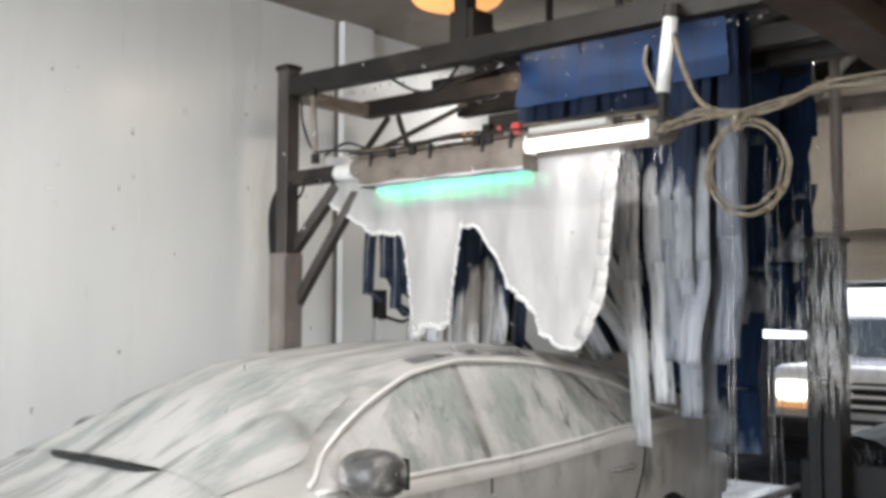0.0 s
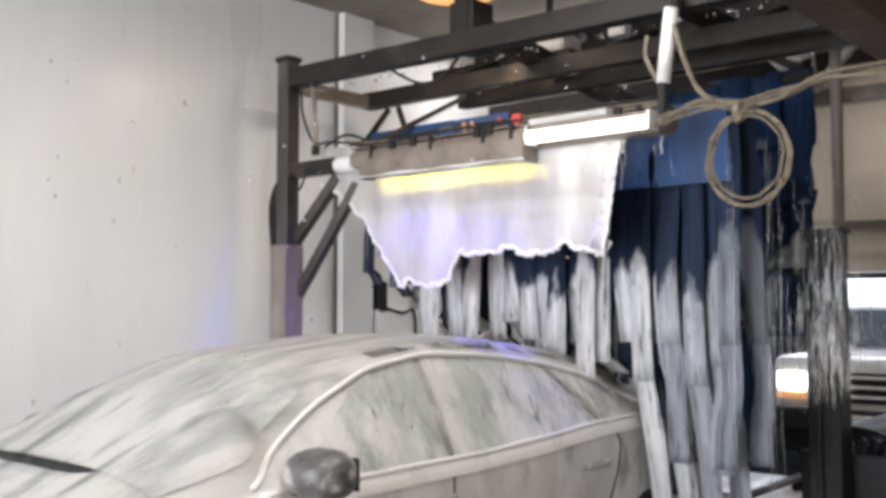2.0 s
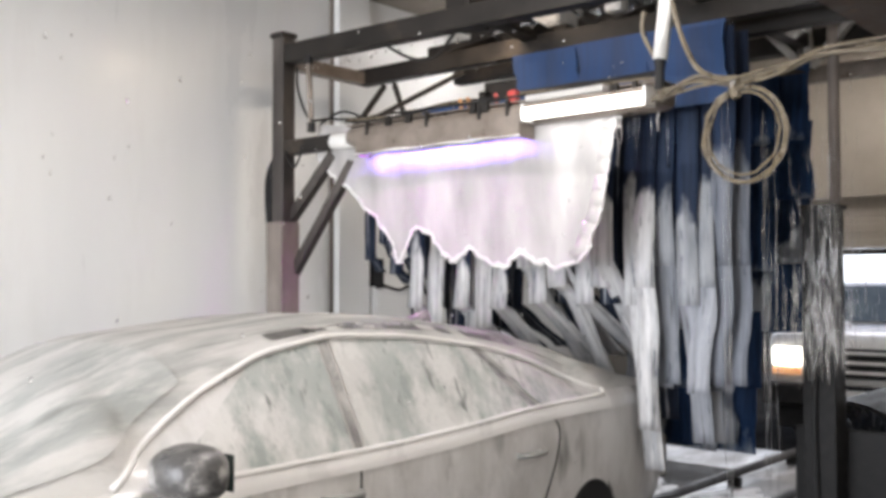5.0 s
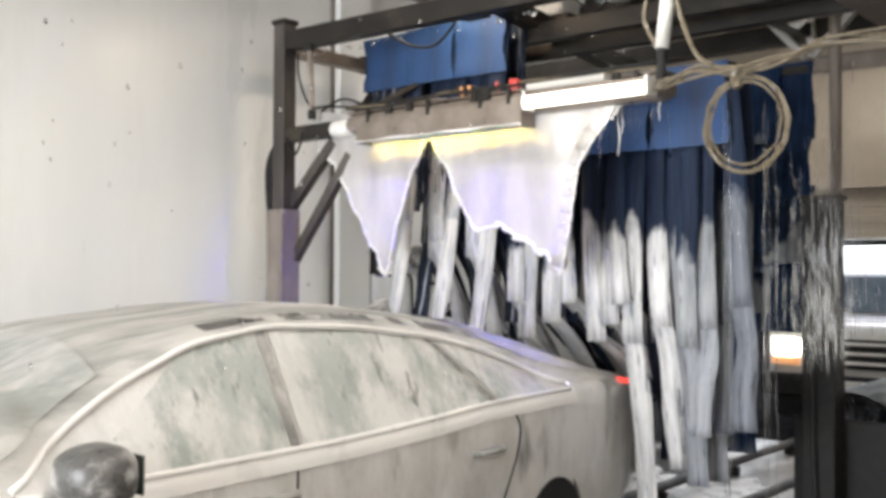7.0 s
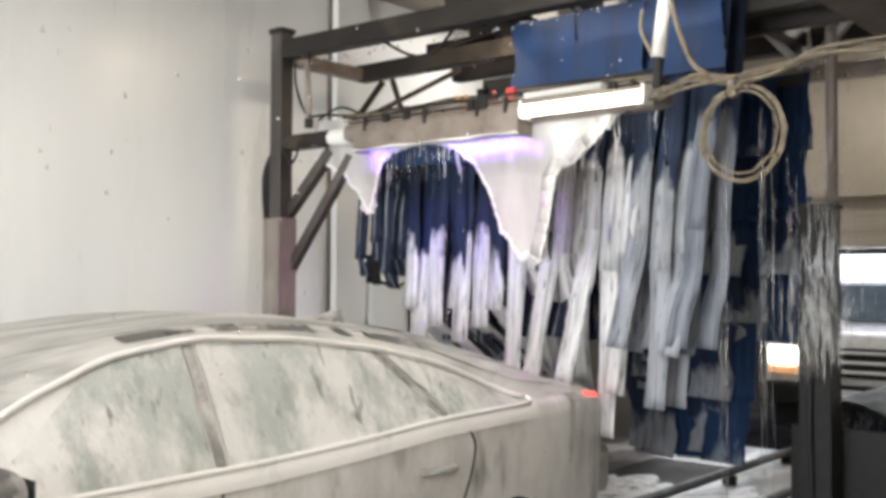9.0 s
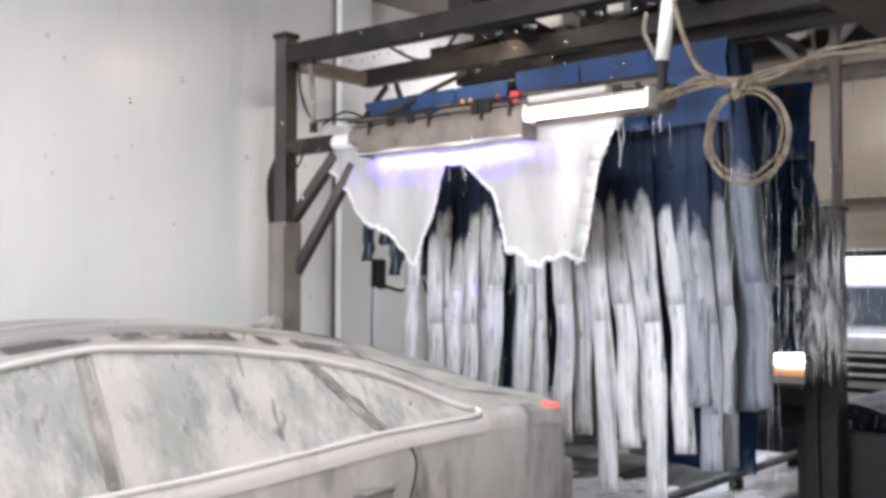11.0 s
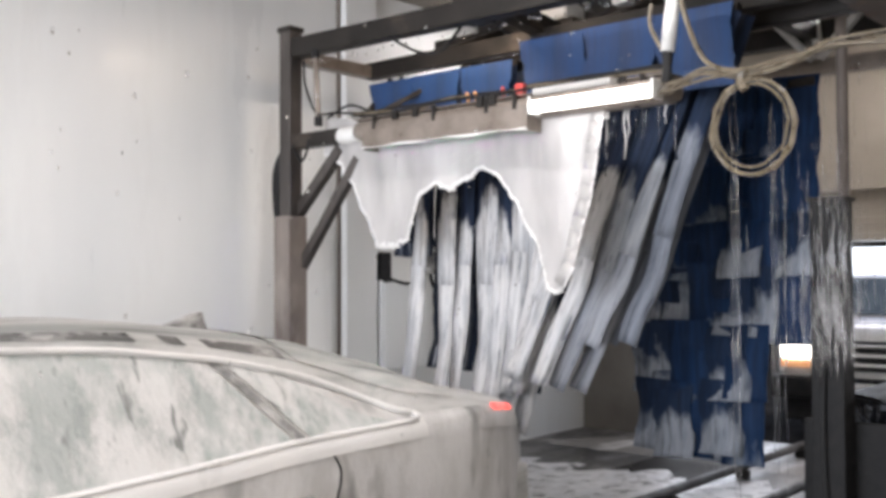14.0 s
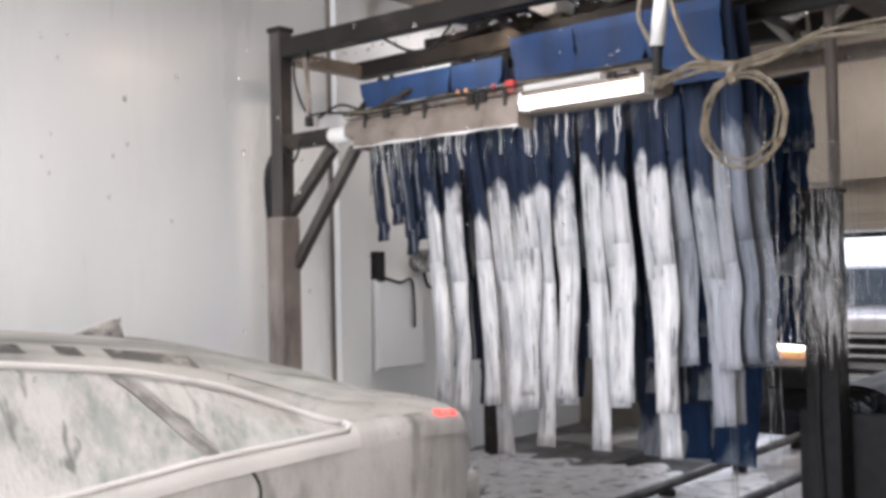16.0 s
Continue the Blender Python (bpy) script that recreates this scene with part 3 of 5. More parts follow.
def film_mesh(seed, width, length):
    """The ragged lowest sheet of a column of foam film, with a swollen edge."""
    rnd = random.Random(seed)
    bm = bmesh.new()
    nx, ph = 6, [rnd.uniform(0, 6.3) for _ in range(3)]
    slant = rnd.uniform(-0.1, 0.1)
    low = []
    for i in range(nx + 1):
        u = i / nx - 0.5
        low.append((u * width, -length + width * slant * u + 0.003 * math.sin(u * 7 + ph[0]) + 0.002 * math.sin(u * 23 + ph[1])))
    for x in (-0.0012, 0.0012):
        top = [bm.verts.new((x, y, 0)) for y, _ in low]
        bot = [bm.verts.new((x, y, z)) for y, z in low]
        for i in range(nx):
            bm.faces.new((top[i], top[i + 1], bot[i + 1], bot[i]))
    n0 = len(bm.faces)
    tube(bm, [(0, y, z) for y, z in low], [0.005 + 0.006 * rnd.random() for _ in low], 6)
    bm.faces.ensure_lookup_table()
    for f in list(bm.faces)[n0:]:
        f.material_index = 1
    return bm


def build_foam():
    curtain = thing("foam_curtain", pose(4.53, 0, 2.50), "thin white foam film falling from the trough", "foam")
    columns = []
    sheet = bpy.data.meshes.new("film")
    bm = bmesh.new()
    box(bm, -0.001, -FOAM_STEP / 2, -0.182, 0.001, FOAM_STEP / 2, 0)
    bm.to_mesh(sheet)
    bm.free()
    sheet.materials.append(FILM)
    for k, y in enumerate(FOAM_Y):
        films = []
        for j in range(FOAM_LAYERS + 1):
            if j < FOAM_LAYERS - 1:
                f = new("film", sheet)
                f.parent = curtain
            else:
                f = part("film_edge", film_mesh(2 * k + j, 0.078, 0.085), [FILM, RIM], curtain, "ragged white foam edge", True)
            f.location = (0.03 + 0.0026 * j + (0.002 * (k % 3) if j >= FOAM_LAYERS - 1 else 0), y - (FOAM_STEP / 2 if j == FOAM_LAYERS else 0), 0)
            films.append(f)
        columns.append(films)
    for i in range(12):
        bm = bmesh.new()
        box(bm, -0.001, 0.0, -0.065, 0.001, 0.075, 0.065)
        n0 = len(bm.faces)
        tube(bm, [(0, 0.004 * math.sin(1.9 * q + i), -0.065 + 0.0217 * q) for q in range(7)], [0.006 + 0.003 * math.sin(2.3 * q + 2 * i) for q in range(7)], 6)
        bm.faces.ensure_lookup_table()
        for f in list(bm.faces)[n0:]:
            f.material_index = 1
        FILM_SIDES.append(part("film_side", bm, [FILM, RIM], curtain, "thick white foam along the upright edge", True))
    return curtain, columns


# ---- hanging cloth washer ----
def strip_mesh(seed, width, length, bend=0.03, curl=0.0):
    rnd = random.Random(seed)
    bm = bmesh.new()
    n, a, b = 12, rnd.uniform(0, 6), rnd.uniform(0, 6)
    rows = []
    for k in range(n + 1):
        w = k / n
        x, y = bend * math.sin(w * 5 + a) * math.sin(math.pi * w) + curl * w * w, 0.018 * math.sin(w * 4 + b) * math.sin(math.pi * w)
        tw = (0.14 if width < 0.3 else 0.03) * math.sin(w * 6 + a) * math.sin(math.pi * w)
        hw = width / 2 * (1 - 0.1 * math.sin(math.pi * w) * rnd.random())
        rows.append([bm.verts.new((x + s * hw * math.sin(tw) + o + (0.05 * width if s == 0 and width < 0.3 else 0), y + s * hw * math.cos(tw), -w * length)) for o in (-0.005, 0.005) for s in (-1, 0, 1)])
    for p, q in zip(rows, rows[1:]):
        for i, j in ((0, 1), (1, 2), (4, 3), (5, 4), (2, 5), (3, 0)):
            bm.faces.new((p[i], p[j], q[j], q[i]))
    bm.faces.new((rows[-1][0], rows[-1][1], rows[-1][2], rows[-1][5], rows[-1][4], rows[-1][3]))
    return bm


def strip_data(bm, material):
    me = bpy.data.meshes.new("strip")
    bmesh.ops.recalc_face_normals(bm, faces=bm.faces)
    bm.to_mesh(me)
    bm.free()
    me.shade_smooth()
    me.materials.append(material)
    return me


REACH = (1.30, 1.42, 1.52)


def build_mitter(x0, y0, y1, label, seed, fall):
    """A swinging curtain: a top bar, a blue valance that hangs by fall, and two rows of cloth strips, each in two hinged lengths."""
    unit = thing("mitter_curtain", pose(x0, 0, 3.12), label, "wash curtain", "swinging wash curtains")
    boxed("top_bar", (-0.03, y0, -0.03, 0.03, y1, 0.03), STEEL, unit)
    rnd = random.Random(seed)
    strips = []
    w = (y1 - y0) / 3
    for i in range(3):
        v = part("valance", strip_mesh(seed + 100 + i, w * 0.995, fall, 0.008), BLUE, unit, "blue cloth valance")
        v.location = (-0.075 - 0.012 * (i % 2), y0 + (i + 0.5) * w, 0.03)
    front = [strip_data(strip_mesh(seed + k, 0.128, REACH[k], 0.02), STRIPCLOTH) for k in range(3)]
    front_end = [strip_data(strip_mesh(seed + 10 + k, 0.128, n, 0.015, -0.08), STRIPLOW) for k, n in enumerate((1.0, 0.92, 0.84))]
    back = [strip_data(strip_mesh(seed + 20 + k, 0.125, REACH[k], 0.02), NAVY) for k in range(3)]
    back_end = [strip_data(strip_mesh(seed + 25 + k, 0.125, n, 0.015, -0.05), NAVY) for k, n in enumerate((0.72, 0.66, 0.58))]
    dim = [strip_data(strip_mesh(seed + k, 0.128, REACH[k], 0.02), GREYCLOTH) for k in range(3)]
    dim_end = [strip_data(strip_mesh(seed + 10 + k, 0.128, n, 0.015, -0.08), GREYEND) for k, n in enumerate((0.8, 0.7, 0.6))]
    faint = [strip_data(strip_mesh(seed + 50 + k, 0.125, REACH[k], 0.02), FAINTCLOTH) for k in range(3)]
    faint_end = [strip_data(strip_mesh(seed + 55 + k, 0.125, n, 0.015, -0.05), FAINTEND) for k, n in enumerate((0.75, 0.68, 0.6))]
    short = [strip_data(strip_mesh(seed + 40 + k, 0.10, n - 0.45, 0.02), NAVY) for k, n in enumerate(REACH)]
    stub = strip_data(strip_mesh(seed + 30, 0.10, 0.16, 0.0), NAVY)
    for x, pitch, uppers, ends in ((-0.03, 0.112, front, front_end), (0.13, 0.10, back, back_end)):
        count = round((y1 - y0) / pitch)
        for i in range(count):
            y = y0 + (i + 0.5) * (y1 - y0) / count + rnd.uniform(-0.022, 0.022)
            k = i % 3
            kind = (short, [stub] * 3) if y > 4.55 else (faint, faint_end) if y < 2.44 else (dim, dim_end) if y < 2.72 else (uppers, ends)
            hinge = REACH[k] - 0.03 - (0.45 if kind[0] is short else 0)
            s = new("cloth_strip", kind[0][k])
            s.parent, s.location = unit, (x + 0.02 * (i % 2), y, 0)
            e = new("strip_end", kind[1][(i + 1) % 3])
            e.parent, e.location = s, (0.0, 0, -hinge)
            strips.append((s, e, s.location.copy(), rnd.uniform(0, 6.3), hinge))
    return unit, strips


def build_flap_curtain(x0, y0, y1):
    """A curtain of short wide blue flaps hung in tiers that overlap like shingles."""
    unit = thing("flap_curtain", pose(x0, 0, 2.85), "dark blue tiered cloth flap curtain, wet, deeper in the bay", "wash curtain")
    boxed("top_bar", (-0.03, y0, -0.03, 0.03, y1, 0.03), STEEL, unit)
    boxed("backing", (0.03, y0 + 0.1, -1.62, 0.045, y1 - 0.1, -0.03), NAVY, unit, "dark backing cloth")
    rnd = random.Random(80)
    meshes = [strip_data(strip_mesh(90 + k, 0.31, 0.5, 0.025, -0.05), m) for k, m in enumerate((FLAPCLOTH, FLAPCLOTH, FLAPCLOTH, FLAPFOAM, FLAPFOAM))]
    flaps = []
    for tier in range(6):
        ya = y0 + (0.0 if tier < 4 else 0.34)
        for i in range(6):
            data = meshes[rnd.randrange(3) if tier < 2 else rnd.randrange(2, 5)]
            f = new("flap", data)
            f.parent, f.location = unit, (-0.03 - 0.012 * (i % 2) - 0.01 * tier, ya + 0.13 + i * (y1 - ya - 0.26) / 5 + rnd.uniform(-0.03, 0.03), 0.02 - 0.40 * tier + rnd.uniform(-0.03, 0.03))
            flaps.append((f, f.location.copy(), rnd.uniform(0, 6.3)))
    return unit, flaps


# ---- the car ----
BELT = ((-2.8, 0.60), (-2.62, 0.76), (-2.0, 0.87), (-1.5, 0.885), (-0.17, 0.90), (0.29, 0.92), (0.85, 0.955), (1.5, 0.965), (2.1, 0.97), (2.46, 0.93), (2.62, 0.80))
SIDE = ((-2.8, 0.61), (-2.62, 0.77), (-2.0, 0.878), (-1.55, 0.893), (-1.47, 0.92), (-1.27, 1.07), (-1.08, 1.175), (-0.73, 1.31), (-0.34, 1.365), (0.18, 1.34), (0.66, 1.275), (1.05, 1.185), (1.36, 1.07), (1.53, 0.988), (2.1, 0.975), (2.46, 0.935), (2.62, 0.805))
ROOF = ((-2.8, 0.64), (-2.62, 0.78), (-2.15, 0.88), (-1.9, 1.0), (-1.46, 1.23), (-1.06, 1.375), (-0.13, 1.45), (0.35, 1.44), (0.95, 1.375), (1.22, 1.33), (1.68, 1.205), (2.0, 1.08), (2.2, 1.035), (2.46, 1.0), (2.62, 0.82))
WIDE = ((-2.8, 0.60), (-2.65, 0.78), (-2.3, 0.87), (-1.5, 0.915), (0.5, 0.92), (1.6, 0.905), (2.1, 0.87), (2.42, 0.80), (2.62, 0.66))


def soft_table(table, u):
    return sum(lerp_table(table, u + d) for d in (-0.07, -0.035, 0, 0.035, 0.07)) / 5


def car_section(u):
    """Outline of one side of the car, from sill to the middle of the roof: (offset, height)."""
    w, zb, zs, zr = (soft_table(t, u) for t in (WIDE, BELT, SIDE, ROOF))
    inset = 0.10 + 0.33 * max(0, zs - zb - 0.02)
    edge = w - 0.03 - min(inset, 0.24) * min(1, max(0, zs - zb) / 0.1)
    zc = zr - zs
    return [(w * 0.90, 0.20), (w * 0.965, 0.30), (w * 0.985, 0.48), (w, 0.66), (w - 0.004, zb - 0.10), (w - 0.012, zb - 0.035), (w - 0.035, zb),
            (w - 0.045 - (w - 0.03 - edge) * 0.35, zb + (zs - zb) * 0.4), (w - 0.04 - (w - 0.03 - edge) * 0.72, zb + (zs - zb) * 0.75), (edge - 0.012, zs),
            (edge - 0.05, zs + zc * 0.35), (edge - 0.13, zs + zc * 0.6), (edge * 0.6, zs + zc * 0.87), (edge * 0.3, zs + zc * 0.97), (0, zr)]


def car_patch(u0, u1, i0, i1, side, out, nu=24, top=None):
    """A sheet that follows the body between two stations and two lines of the outline, set out by a little."""
    bm = bmesh.new()
    grid = []
    for a in range(nu + 1):
        line = []
        for k in range(round((i1 - i0) * 3) + 1):
            f = i0 + k / 3
            w = k / round((i1 - i0) * 3)
            u = (u0(w) if callable(u0) else u0) + ((u1(w) if callable(u1) else u1) - (u0(w) if callable(u0) else u0)) * a / nu
            s = car_section(u)
            i = min(int(f), len(s) - 2)
            p, q = s[i], s[i + 1]
            y, z = p[0] + (q[0] - p[0]) * (f - i), p[1] + (q[1] - p[1]) * (f - i)
            ny, nz = (q[1] - p[1]), -(q[0] - p[0])
            ln = math.hypot(ny, nz) or 1
            line.append(bm.verts.new((u, side * (y + out * ny / ln), z + out * nz / ln)))
        grid.append(line)
    for p, q in zip(grid, grid[1:]):
        for k in range(len(p) - 1):
            bm.faces.new((p[k], p[k + 1], q[k + 1], q[k]))
    return bm


WHEELS = []


def build_car():
    car = thing("car", pose(4.226, 3.87, 0), "silver sedan covered in white wash foam", "car")
    bm = bmesh.new()
    us = list(np.linspace(-2.8, 2.62, 92))
    rings = []
    for u in us:
        s = car_section(float(u))
        rings.append([bm.verts.new((u, -y, z)) for y, z in s] + [bm.verts.new((u, y, z)) for y, z in s[-2::-1]])
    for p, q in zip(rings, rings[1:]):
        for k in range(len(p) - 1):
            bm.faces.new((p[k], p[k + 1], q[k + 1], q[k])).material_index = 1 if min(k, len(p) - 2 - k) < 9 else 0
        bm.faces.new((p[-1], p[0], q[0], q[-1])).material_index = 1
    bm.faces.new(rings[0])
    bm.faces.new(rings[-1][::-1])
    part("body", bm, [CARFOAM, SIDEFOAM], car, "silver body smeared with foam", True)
    for s, nm in ((-1, "near"), (1, "far")):
        part("side_window", car_patch(lambda w: -1.40 + 0.62 * w, -0.42, 6, 9, s, 0.006), CARGLASS, car, "foamy side window", True)
        part("side_window", car_patch(-0.345, lambda w: 0.86 - 0.30 * w, 6, 9, s, 0.006), CARGLASS, car, "foamy side window", True)
        part("quarter_window", car_patch(lambda w: 0.95 - 0.30 * w, lambda w: 1.46 - 0.56 * w, 6, 9, s, 0.006), CARGLASS, car, "small foamy quarter window", True)
        for ua, ub in ((lambda w: 0.875 - 0.30 * w, lambda w: 0.93 - 0.30 * w), (lambda w: -0.405, lambda w: -0.36)):
            part("pillar", car_patch(ua, ub, 6, 9, s, 0.004, 2), MIDFOAM, car, "grey pillar strip", True)
        trim = [(u, s * (car_section(u)[9][0] + 0.012), car_section(u)[9][1] + 0.004) for u in np.linspace(-1.52, 1.56, 60)]
        part("window_trim", tube(bmesh.new(), trim, 0.014, 8), TRIMFOAM, car, "bright trim over the windows, foamy", True)
        belt = [(u, s * (car_section(u)[6][0] + 0.012), car_section(u)[6][1]) for u in np.linspace(-1.5, 1.56, 50)]
        part("belt_trim", tube(bmesh.new(), belt, 0.013, 8), TRIMFOAM, car, "bright belt trim, foamy", True)
        part("belt_foam", car_patch(-1.5, 1.62, 13 / 3, 6, s, 0.008, 40), TRIMFOAM, car, "band of white foam under the windows", True)
        part("trim_end", tube(bmesh.new(), [belt[-1], ((belt[-1][0] + 0.03), (belt[-1][1] + trim[-1][1]) / 2, (belt[-1][2] + trim[-1][2]) / 2), trim[-1]], 0.016, 8), TRIMFOAM, car, "", True)
        # door mirror
        mir = new("door_mirror")
        mir.parent, mir.location = car, (-1.31, s * 1.03, 0.955)
        shell = bmesh.new()
        bmesh.ops.create_uvsphere(shell, u_segments=20, v_segments=12, radius=1)
        for v in shell.verts:
            x, y, z = v.co
            v.co = (0.125 * x * (1.2 if x < 0 else 0.6), 0.145 * math.copysign(abs(y) ** 0.7, y), 0.088 * math.copysign(abs(z) ** 0.75, z) + (0.012 if z > 0 else 0))
        part("mirror_shell", shell, DARKFOAM, mir, "grey mirror housing with foam", True)
        boxed("mirror_glass", (0.068, -0.11, -0.06, 0.076, 0.11, 0.065), DARKGLASS, mir, "", 0.002)
        part("mirror_arm", bar(bmesh.new(), (0, -s * 0.02, -0.05), (-0.02, -s * 0.15, -0.07), 0.07, 0.045, 0.012), DARKFOAM, mir)
        # doors: gaps and handles
        for gap in ([(-0.40, 0.3), (-0.41, 0.6), (-0.40, 0.88)], [(0.93, 0.42), (1.02, 0.62), (1.08, 0.80), (1.03, 0.90)], [(-1.42, 0.3), (-1.44, 0.6), (-1.40, 0.86)]):
            pts = [(u, s * (lerp_table([(z, y) for y, z in car_section(u)[:7]], zz) + 0.001), zz) for u, zz in [tuple(p)[:2] for p in smooth_line([(a, b, 0) for a, b in gap], 6)]]
            part("door_gap", tube(bmesh.new(), pts, 0.006, 6), BLACK, car)
        for hu in (-0.52, 0.80):
            hz = 0.735
            hy = lerp_table([(z, y) for y, z in car_section(hu)[:7]], hz)
            part("door_handle", tube(bmesh.new(), [(hu - 0.11, s * hy, hz), (hu - 0.09, s * (hy + 0.035), hz), (hu + 0.09, s * (hy + 0.035), hz), (hu + 0.11, s * hy, hz)], 0.016, 8), CARFOAM, car, "silver door handle", True)
        # tail light that wraps the corner
        part("tail_light", car_patch(2.04, 2.56, 4, 6, s, 0.010, 8), SIDEFOAM, car, "foamy tail light cover")
        part("tail_glow", car_patch(2.16, 2.38, 16 / 3, 6, s, 0.014, 8), TAIL, car, "lit red tail light")
        for wu in (-1.55, 1.42):
            wheel = new("wheel")
            wheel.parent, wheel.location = car, (wu, s * 0.78, 0.29)
            WHEELS.append(wheel)
            ty = bmesh.new()
            prof = [(0.21, -0.10), (0.26, -0.11), (0.288, -0.085), (0.29, 0.085), (0.26, 0.11), (0.21, 0.10)]
            ring = [[ty.verts.new((r * math.cos(a), y, r * math.sin(a))) for r, y in prof] for a in np.linspace(0, 2 * math.pi, 33)[:-1]]
            for p, q in zip(ring, ring[1:] + ring[:1]):
                for k in range(len(prof)):
                    ty.faces.new((p[k], p[(k + 1) % len(prof)], q[(k + 1) % len(prof)], q[k]))
            part("tyre", ty, DARKFOAM, wheel, "", True)
            rim = bmesh.new()
            tube(rim, [(0, s * 0.06, 0), (0, s * 0.085, 0)], 0.07, 12)
            for k in range(8):
                a = k * math.pi / 4
                bar(rim, (0.05 * math.cos(a), s * 0.085, 0.05 * math.sin(a)), (0.212 * math.cos(a), s * 0.075, 0.212 * math.sin(a)), 0.045, 0.02)
            tube(rim, [(0, -s * 0.02, 0), (0, s * 0.0, 0)], 0.208, 24)
            part("rim", rim, GALV, wheel, "grey alloy rim")
            arch = tube(bmesh.new(), [(wu, s * 0.80, 0.29), (wu, s * 0.905, 0.29)], 0.22, 32)
            part("wheel_arch", arch, BLACK, car, "dark wheel arch")
    part("windscreen", car_patch(-1.92, -1.12, 10, 14, -1, 0.006, 30), SCREEN, car, "foam-streaked windscreen", True)
    part("windscreen", car_patch(-1.92, -1.12, 10, 14, 1, 0.006, 30), SCREEN, car, "foam-streaked windscreen", True)
    for s in (-1, 1):
        part("rear_window", car_patch(1.05, 1.95, 10, 14, s, 0.006, 24), SCREEN, car, "foam-streaked rear window", True)
        pts = [(-1.95, s * y, lerp_table(ROOF, -1.95) + 0.012 - 0.05 * (y / 0.7) ** 2) for y in np.linspace(0, 0.72, 10)]
        part("wiper", tube(bmesh.new(), [(x - 0.02 + 0.3 * (abs(y) / 0.72) ** 3, y, z) for x, y, z in pts], 0.018, 8), BLACK, car, "black wiper cowl", True)
    for u0, u1 in ((-0.62, -0.30), (-0.2, 0.33), (0.45, 0.54), (0.64, 1.0), (1.12, 1.3)):
        part("roof_mark", car_patch(u0, u1, 10, 11, -1, 0.003, 6), DARKFOAM, car, "dark wet roof edge patch", True)
    fin = bmesh.new()
    base = [fin.verts.new(p) for p in ((0.82, -0.035, 1.37), (1.06, -0.04, 1.345), (1.06, 0.04, 1.345), (0.82, 0.035, 1.37))]
    tip = [fin.verts.new(p) for p in ((1.0, -0.012, 1.435), (1.05, -0.012, 1.44), (1.05, 0.012, 1.44), (1.0, 0.012, 1.435))]
    fin.faces.new(tip)
    fin.faces.new(base[::-1])
    for k in range(4):
        fin.faces.new((base[k], base[(k + 1) % 4], tip[(k + 1) % 4], tip[k]))
    part("roof_fin", fin, DARKFOAM, car, "dark roof aerial fin")
    boxed("rear_bumper", (2.40, -0.72, 0.32, 2.66, 0.72, 0.62), CARFOAM, car, "", 0.05)
    return car


# ---- the waiting truck beyond the entrance ----
def build_truck():
    truck = thing("truck", pose(9.55, 2.95, 0), "white pickup truck waiting outside the entrance", "truck")
    body = bmesh.new()
    box(body, 0.0, -0.98, 0.42, 1.5, 0.98, 1.12, 0.09)
    box(body, 1.3, -0.98, 0.42, 5.2, 0.98, 1.15, 0.05)
    part("body", body, TRUCKPAINT, truck, "", True)
    cab = bmesh.new()
    prof = ((0.95, 1.12), (1.65, 1.60), (3.3, 1.64), (3.6, 1.12))
    a, b = [[cab.verts.new((x, s * (0.93 - 0.2 * (z - 1.12)), z)) for x, z in prof] for s in (-1, 1)]
    for k in range(4):
        cab.faces.new((a[k], a[(k + 1) % 4], b[(k + 1) % 4], b[k]))
    cab.faces.new(a)
    cab.faces.new(b)
    part("cab", cab, TRUCKPAINT, truck)
    ws = bmesh.new()
    ws.faces.new([ws.verts.new(p) for p in ((1.04, -0.84, 1.182), (1.04, 0.84, 1.182), (1.58, 0.77, 1.552), (1.58, -0.77, 1.552))])
    bmesh.ops.translate(ws, verts=ws.verts, vec=(-0.02, 0, 0.012))
    part("windscreen", ws, DARKGLASS, truck, "greenish tinted windscreen")
    boxed("grille", (-0.03, -0.55, 0.70, 0.02, 0.55, 0.98), BLACK, truck, "black grille", 0.01)
    for k in range(3):
        boxed("grille_bar", (-0.05, -0.55, 0.745 + k * 0.09, -0.01, 0.55, 0.775 + k * 0.09), TRUCKPAINT, truck, "white grille bar", 0.006)
    boxed("bumper", (-0.12, -1.0, 0.42, 0.06, 1.0, 0.64), BLACK, truck, "dark bumper", 0.03)
    boxed("skirt", (0.0, -0.9, 0.2, 0.1, 0.9, 0.42), BLACK, truck, "", 0.02)
    boxed("number_plate", (-0.135, -0.02, 0.48, -0.122, 0.28, 0.6), WHITE, truck, "pale number plate", 0.002)
    for s in (-1, 1):
        boxed("headlight", (-0.04, s * 0.78 - 0.14, 0.80, 0.03, s * 0.78 + 0.14, 0.97), HEADLIGHT, truck, "lit headlight", 0.02)
        boxed("turn_light", (-0.04, s * 0.78 - 0.14, 0.71, 0.03, s * 0.78 + 0.14, 0.78), glowing("amber_turn", (0.9, 0.45, 0.2), 0.35), truck, "amber turn light", 0.015)
        for wu in (0.85, 4.1):
            part("wheel", tube(bmesh.new(), [(wu, s * 0.74, 0.36), (wu, s * 0.78, 0.36), (wu, s * 0.96, 0.36), (wu, s * 0.99, 0.36)], [0.3, 0.36, 0.36, 0.3], 24), BLACK, truck)
    return truck


# ---- machinery above and beyond ----
SILL = []


